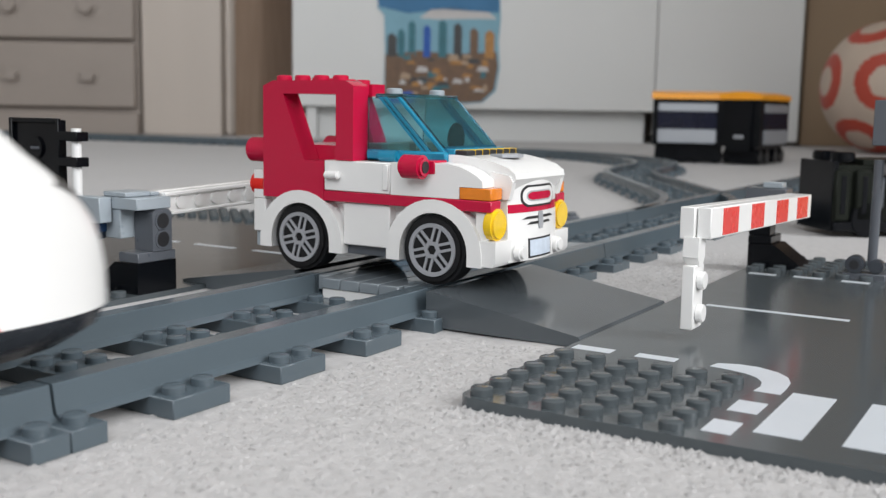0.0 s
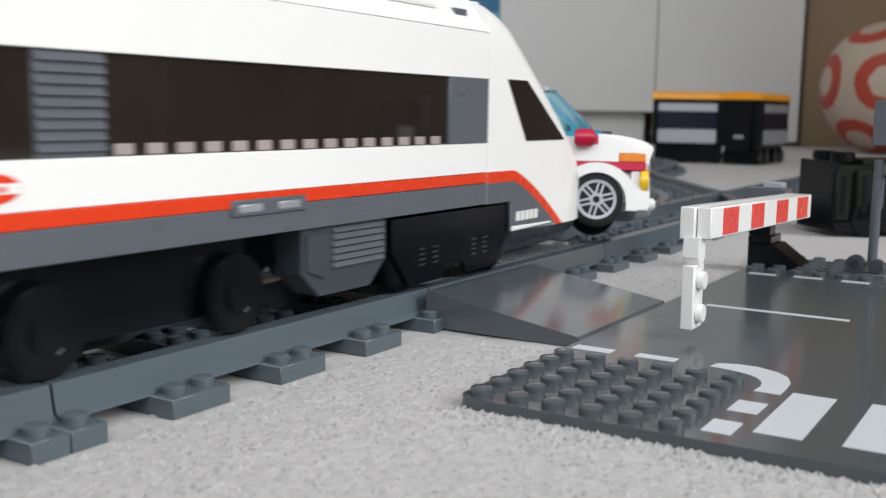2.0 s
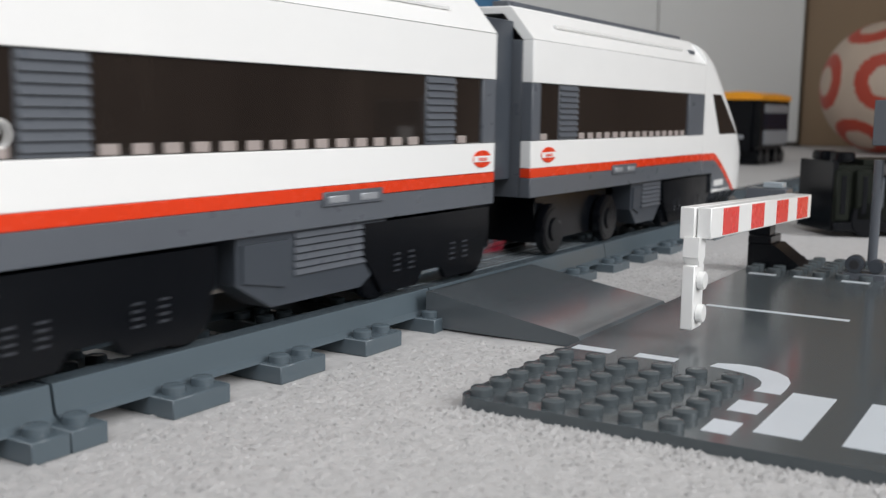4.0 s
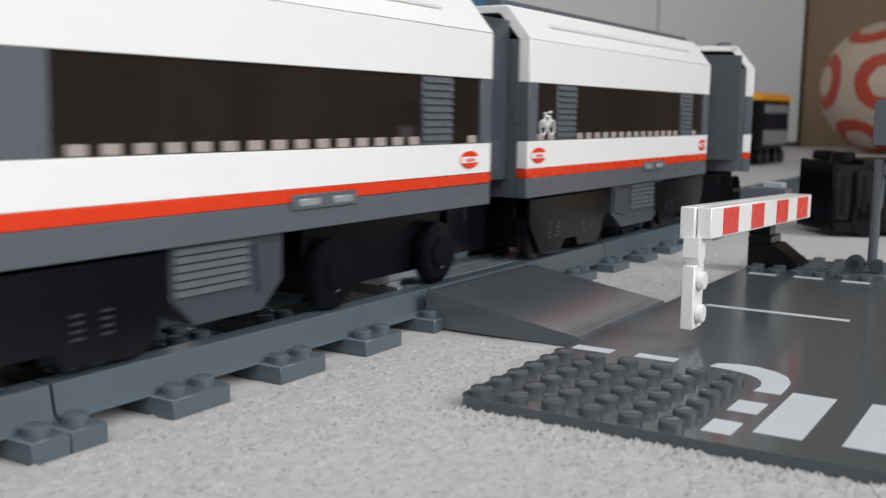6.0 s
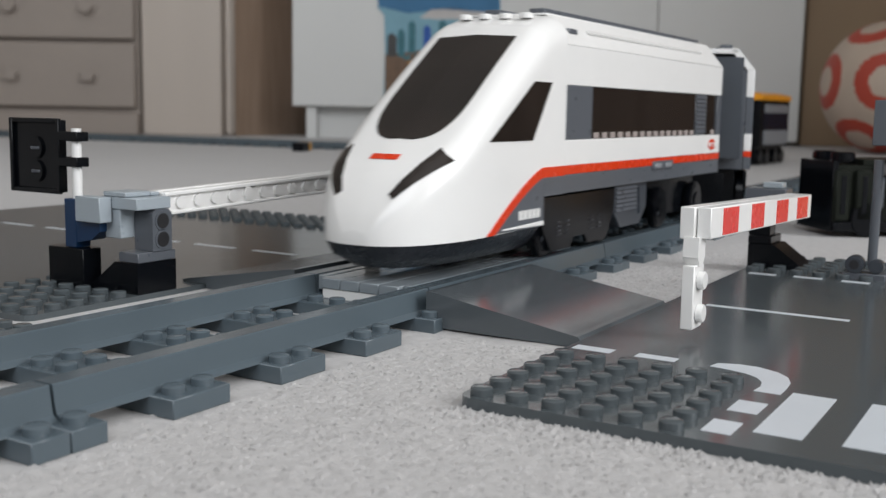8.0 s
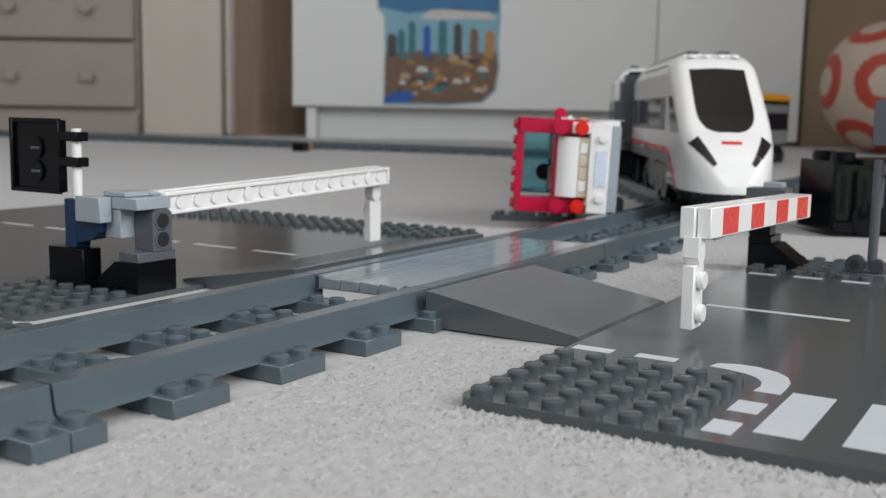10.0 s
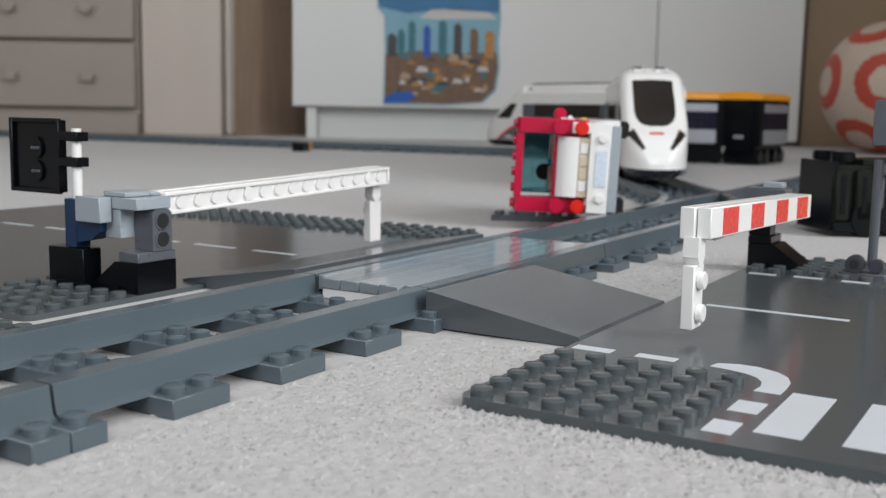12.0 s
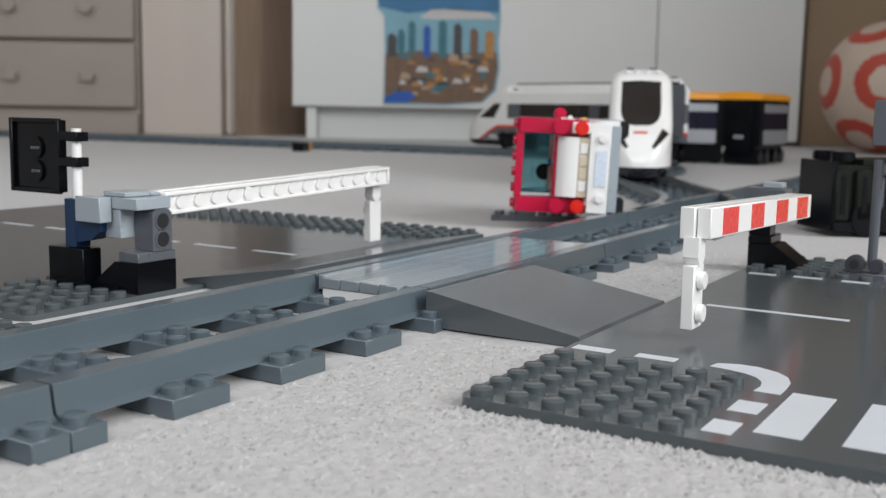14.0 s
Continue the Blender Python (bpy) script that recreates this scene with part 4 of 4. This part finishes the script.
def chest():
    d = 2080
    x1 = side(246, d)
    t = thing("chest_of_drawers", "cream painted chest of drawers with round knobs", "chest of drawers", RM)
    part("body", B(x1 - 800, x1, d + 14, d + 460, 0, 900, bevel=3), PAINT_CREAM, t)
    part("plinth", B(x1 - 800, x1 - 2, d - 4, d + 14, 0, high(120, 192, d), bevel=2), PAINT_CREAM, t)
    zs = [high(120, 186, d), high(120, 68, d), high(120, 68, d) + 130, high(120, 68, d) + 260]
    for a, b in zip(zs, zs[1:]):
        w = part("drawer", B(x1 - 780, x1 - 6, d - 4, d + 14, a + 5, b - 3, bevel=3), PAINT_CREAM, t)
        for px in (30, 163, -230, -110):
            k = part("knob", CY((side(px, d), d - 16, (a + b) / 2), 13, 16, "y", 18, r2=8, bevel=2), PAINT_CREAM, w)


def panels():
    d = 2090
    t = thing("wardrobe", "cream painted wardrobe with a brown wooden side", "wardrobe", RM)
    part("front_panel", B(side(252, d), side(392, d), d, d + 40, 0, 1400, bevel=3), PAINT_IVORY, t)
    part("edge_strip", B(side(392, d) + 1, side(412, d), d + 6, d + 60, 0, 1400, bevel=8), PAINT_IVORY, t)
    part("side_panel", prism([(side(412, d), d + 20), (side(540, d + 200), d + 200), (side(540, d + 200), d + 230), (side(412, d), d + 60)], 0, 1400, "xy"), OAK, t, smooth=False)
    d = 2120
    t = thing("wooden_board", "upright tan wooden board behind a ball", "board", RM)
    part("panel", B(side(1408, d), side(1408, d) + 700, d, d + 30, 0, 1200, bevel=2), TAN, t)


def poster():
    """A torn printed sheet: sky, cloud, blue-green towers, brown town, a blue patch."""
    d = 2047
    x0, x1 = side(675, d), side(877, d)
    z0, z1 = high(780, 178, d), high(780, -8, d)
    w, h = x1 - x0, z1 - z0
    t = thing("picture_sheet", "torn printed picture of blue-green towers above a brown town", "picture", RM)
    edge = [(0, 0), (0.55, 0.0), (0.86, 0.03), (0.97, 0.14), (1.0, 0.35), (0.985, 0.6), (1.0, 0.8), (0.99, 1.0), (-0.07, 1.0), (-0.05, 0.93), (-0.06, 0.89), (0.0, 0.82), (0.01, 0.5)]

    def shape(name, pts, layer, mat):
        k = d - 0.4 * layer
        part(name, prism([(x0 + a * w, z0 + b * h) for a, b in pts], k, k + 0.5, "xz"), mat, t, smooth=False)
    shape("paper", edge, 0, P_SKY)
    shape("upper_sky", [(-0.05, 0.9), (-0.06, 0.995), (0.985, 0.995), (0.985, 0.86), (0.5, 0.88), (0.2, 0.84)], 1, P_DEEP)
    shape("cloud", [(0.3, 0.80), (0.45, 0.79), (0.8, 0.80), (0.97, 0.80), (0.9, 0.86), (0.6, 0.90), (0.4, 0.88)], 1, P_CLOUD)
    shape("town", [(0.012, 0.02), (0.54, 0.012), (0.85, 0.04), (0.955, 0.15), (0.985, 0.36), (0.97, 0.5), (0.6, 0.47), (0.3, 0.5), (0.012, 0.46)], 2, P_BROWN)
    rnd = random.Random(8)
    for i, (a, ww, top, mat) in enumerate(((0.03, 0.08, 0.66, P_DARK), (0.12, 0.06, 0.70, P_TEAL), (0.21, 0.06, 0.78, P_TEAL), (0.34, 0.06, 0.74, P_BLUE), (0.47, 0.07, 0.79, P_TEAL),
                                          (0.60, 0.07, 0.76, P_DARK), (0.74, 0.07, 0.72, P_BROWN), (0.87, 0.08, 0.70, P_OCHRE))):
        shape("printed_tower", [(a, 0.44), (a + ww, 0.44), (a + ww, top - 0.04), (a + ww / 2, top), (a, top - 0.03)], 3, mat)
    for i in range(46):
        a, b = rnd.uniform(0.03, 0.88), rnd.uniform(0.08, 0.44)
        ww, hh = rnd.uniform(0.03, 0.12), rnd.uniform(0.02, 0.06)
        mat = rnd.choice((P_BROWN, P_OCHRE, P_DARK, P_TAN, P_TEAL, P_CLOUD, P_OCHRE))
        shape("printed_roof", [(a, b), (a + ww, b), (min(0.95, a + ww * 0.9), b + hh), (a + ww * 0.2, b + hh * 1.2)], 4 + i * 0.05, mat)
    shape("blue_patch", [(0.0, 0.015), (0.2, 0.02), (0.28, 0.07), (0.24, 0.12), (0.1, 0.11), (0.02, 0.07)], 8, P_BLUE)


def railcar(name, m, length, label):
    t = thing(name, label, "toy train", m, group="orange-roofed railcars")
    L = length
    part("base", B(4, L - 4, -18, 18, 2, 24), BLACK, t)
    part("body", B(0, L, -24, 24, 22, 78), BLACK, t)
    for sgn in (-1, 1):
        part("lower_band", B(12, L - 6, *sorted((sgn * 23.5, sgn * 25)), 25, 42, bevel=1.5), SILVER, t)
        part("window_band", B(12, L - 6, *sorted((sgn * 23.5, sgn * 24.6)), 43, 62), NAVY, t)
        part("upper_band", B(12, L - 6, *sorted((sgn * 23.5, sgn * 25)), 63, 73, bevel=1), SILVER, t)
    part("gangway", B(-6, 0, -14, 14, 16, 76), BLACK, t)
    part("end_light", B(-6.8, -5.9, -6, 6, 32, 36), SILVER, t)
    part("roof", prism([(-25.5, 78), (25.5, 78), (25, 84), (9, 87.5), (-9, 87.5), (-25, 84)], -5, L + 2, "yz"), ORANGE, t, smooth=False)
    for x in (24, L - 24):
        for dx in (-12, 12):
            for sgn in (-1, 1):
                part("wheel", CY((x + dx, sgn * 20, 10), 9, 4, "y", 20, bevel=0.5), BLACK, t)


def second_train():
    d = 1255
    railcar("toy_railcar", RM @ at(side(1303, d), d, 0, 0, 0, 90 - YAW - 4), 105, "black toy railcar with silver bands and orange roof")
    d = 1330
    railcar("toy_railcar", RM @ at(side(1262, d), d - 40, 0, 0, 0, 168), 88, "black and silver toy railcar with orange roof, turned aside")


def tender():
    """A dark toy wagon with two round caps and an ochre load."""
    t = thing("toy_wagon", "dark olive toy wagon with round caps and ochre load", "toy wagon", at(440, -66, 0, 0, 0, -50))
    part("body", B(0, 95, -16, 16, 6, 36), OLIVE, t)
    part("front_wall", B(-3, 0, -17, 17, 3, 38), BLACK, t)
    for x in (-2.5, 9.0):
        c = part("column", B(x, x + 9, -19, -15.9, 8, 34, bevel=1.2), OLIVE, t)
        part("panel_line", B(x + 3.2, x + 5.8, -19.3, -18.9, 12, 31, bevel=0.1), BLACK, c)
    part("side_beam", B(20, 48, -19.5, -15.9, 31, 37, bevel=0.8), P_DARK, t)
    part("skirt", B(-2, 60, -18.5, -15.9, 3, 8, bevel=0.5), BLACK, t)
    for y in (-9, 9):
        part("cap", CY((6, y, 40), 6, 5, seg=18, bevel=0.8), BLACK, t)
    part("top_rail", B(14, 70, -15, 15, 36, 39), OLIVE, t)
    part("light_bar", B(20.5, 25, -17.2, -16, 15, 30), GREY, t)
    part("load", B(44, 92, -22, -16, 4, 34), OCHRE, t)
    for x in (16, 40, 70):
        part("wheel", CY((x, -17, 9), 9, 4, "y", 20, bevel=0.6), BLACK, t)
    part("dark_disc", CY((38, -17.5, 22), 10, 2, "y", 24), INK, t)


def ball():
    """Thirty-two panels: twelve red pentagon-like and twenty pale ones, with seams."""
    d, r = 1720, 108
    t = thing("football", "red and white scuffed football on the carpet", "ball", RM @ at(side(1560, d), d, r, 20, 35, 10))
    bm = bmesh.new()
    bmesh.ops.create_icosphere(bm, subdivisions=6, radius=1)
    phi = (1 + 5 ** 0.5) / 2
    tips = [Vector(q).normalized() for q in ((0, 1, phi), (0, -1, phi), (0, 1, -phi), (0, -1, -phi), (1, phi, 0), (-1, phi, 0), (1, -phi, 0), (-1, -phi, 0), (phi, 0, 1), (-phi, 0, 1), (phi, 0, -1), (-phi, 0, -1))]
    sets = {}
    for f in bm.faces:
        c = f.calc_center_median().normalized()
        ds = sorted((math.degrees(c.angle(q)), k) for k, q in enumerate(tips))
        cell, k = ds[0]
        key = ("red_panel", k) if 13 < cell < 25 else ("pale_panel", k) if cell <= 13 else ("cover", 0)
        sets.setdefault(key, bmesh.new())
        b = sets[key]
        b.faces.new([b.verts.new(v.co * r) for v in f.verts])
    bm.free()
    for (name, k), b in sorted(sets.items()):
        bmesh.ops.remove_doubles(b, verts=b.verts, dist=0.01)
        part(name, b, BALL_RED if name == "red_panel" else BALL_WHITE, t)


def grey_bracket():
    t = thing("bracket_piece", "dark grey studded plastic bracket lying on the carpet", "toy piece", at(398, 84, 0, 0, 0, -66))
    bm = B(-16, 32, -8, 8, 0, 3.2)
    studs(bm, (-12, -4, 12, 20, 28), (-4, 4), 3.2)
    part("plate", bm, GREY, t)
    part("upright", B(-1.6, 8, -7.8, 7.8, 3.2, 13), GREY, t)


def loose_brick():
    t = thing("toy_brick", "small black and gold toy brick by the far track", "toy piece", at(1010, 735, 0, 0, 0, 20))
    part("brick", B(-16, 8, -8, 8, 0, 12), BLACK, t)
    part("gold_end", B(8, 20, -8, 8, 0, 12), OCHRE, t)


cupboard()
chest()
panels()
poster()
ball()
second_train()
tender()
grey_bracket()
loose_brick()


# ---- movement ----
K_ROWS = [(0.0, -46), (0.5, 11.3), (1.0, 68.4), (1.5, 125), (2.0, 179), (2.5, 234), (3.0, 287.5), (3.5, 340), (4.5, 443), (5.5, 545), (6.0, 606),
          (6.5, 667), (7.0, 725), (7.5, 783), (8.0, 843), (8.5, 906), (9.0, 972), (9.5, 1040), (10.0, 1106), (10.5, 1177), (11.0, 1223), (11.5, 1284),
          (12.0, 1323), (12.5, 1339), (13.0, 1345), (13.5, 1348), (14.0, 1349)]


def train_at(t):
    return lerp_table(K_ROWS, t)


def car_pose(k, a, b, flip):
    """Pose of a car whose bogies lie a and b behind the mark at k on the line; flip turns it end for end."""
    xa, ya, _ = path(k + a)
    xb, yb, _ = path(k + b)
    ang = math.degrees(math.atan2(ya - yb, xa - xb))
    return xa, ya, ang


def motions():
    times = [i * 0.5 for i in range(29)]
    lists = {front_cab: [], coach: [], rear_cab: []}
    for t in times:
        k = train_at(t)
        x, y, a = car_pose(k, -32, -150, False)
        c, s_ = math.cos(radians(a)), math.sin(radians(a))
        lists[front_cab].append((t, at(x + 32 * c, y + 32 * s_, 0, 0, 0, a)))
        mid = k - 200 - 25 - 96
        x, y, a = car_pose(mid, 62, -58, False)
        c, s_ = math.cos(radians(a)), math.sin(radians(a))
        lists[coach].append((t, at(x - 62 * c, y - 62 * s_, 0, 0, 0, a)))
        kr = k - 642
        x, y, a = car_pose(kr, 150, 32, True)
        xb, yb, _ = path(kr + 32)
        c, s_ = math.cos(radians(a)), math.sin(radians(a))
        lists[rear_cab].append((t, at(xb - 32 * c, yb - 32 * s_, 0, 0, 0, a + 180)))
    for ob, rows in lists.items():
        walk(ob, rows)
    fine = [i * 0.1 for i in range(141)]
    for made, facing in ((fw, 1), (mw, 1), (rw, -1)):
        for w, sgn in made:
            place = w.matrix_basis.translation.copy()
            walk(w, [(t, Matrix.Translation(place) @ Matrix.Rotation(facing * train_at(t) / 9.0, 4, "Y")) for t in fine])
    car_rows = [(0.0, at(155, 0, 10.5, 0, 0, -90)), (0.8, at(155, 0, 10.5, 0, 0, -90)), (1.0, at(172, 8, 10.5, 0, 0, -76)),
                (1.3, at(211, 9, 9.5, -5, 0, -67)), (2.0, at(262, 9, 12.5, -11, 0, -65)), (2.7, at(324, 7, 17.0, -14, 0, -62)), (3.2, at(386, 12, 15.5, -14, 0, -60)),
                (3.6, at(428, 34, 24, -20, 0, -40)), (4.0, at(440, 52, 28, -55, 0, -10)), (4.4, at(432, 50, 31, -80, 0, 10)), (5.0, at(413.5, 32.5, 31.5, -88, 0, 28)),
                (14.0, at(413.5, 32.5, 31.5, -88, 0, 28))]
    walk(car, car_rows)


motions()
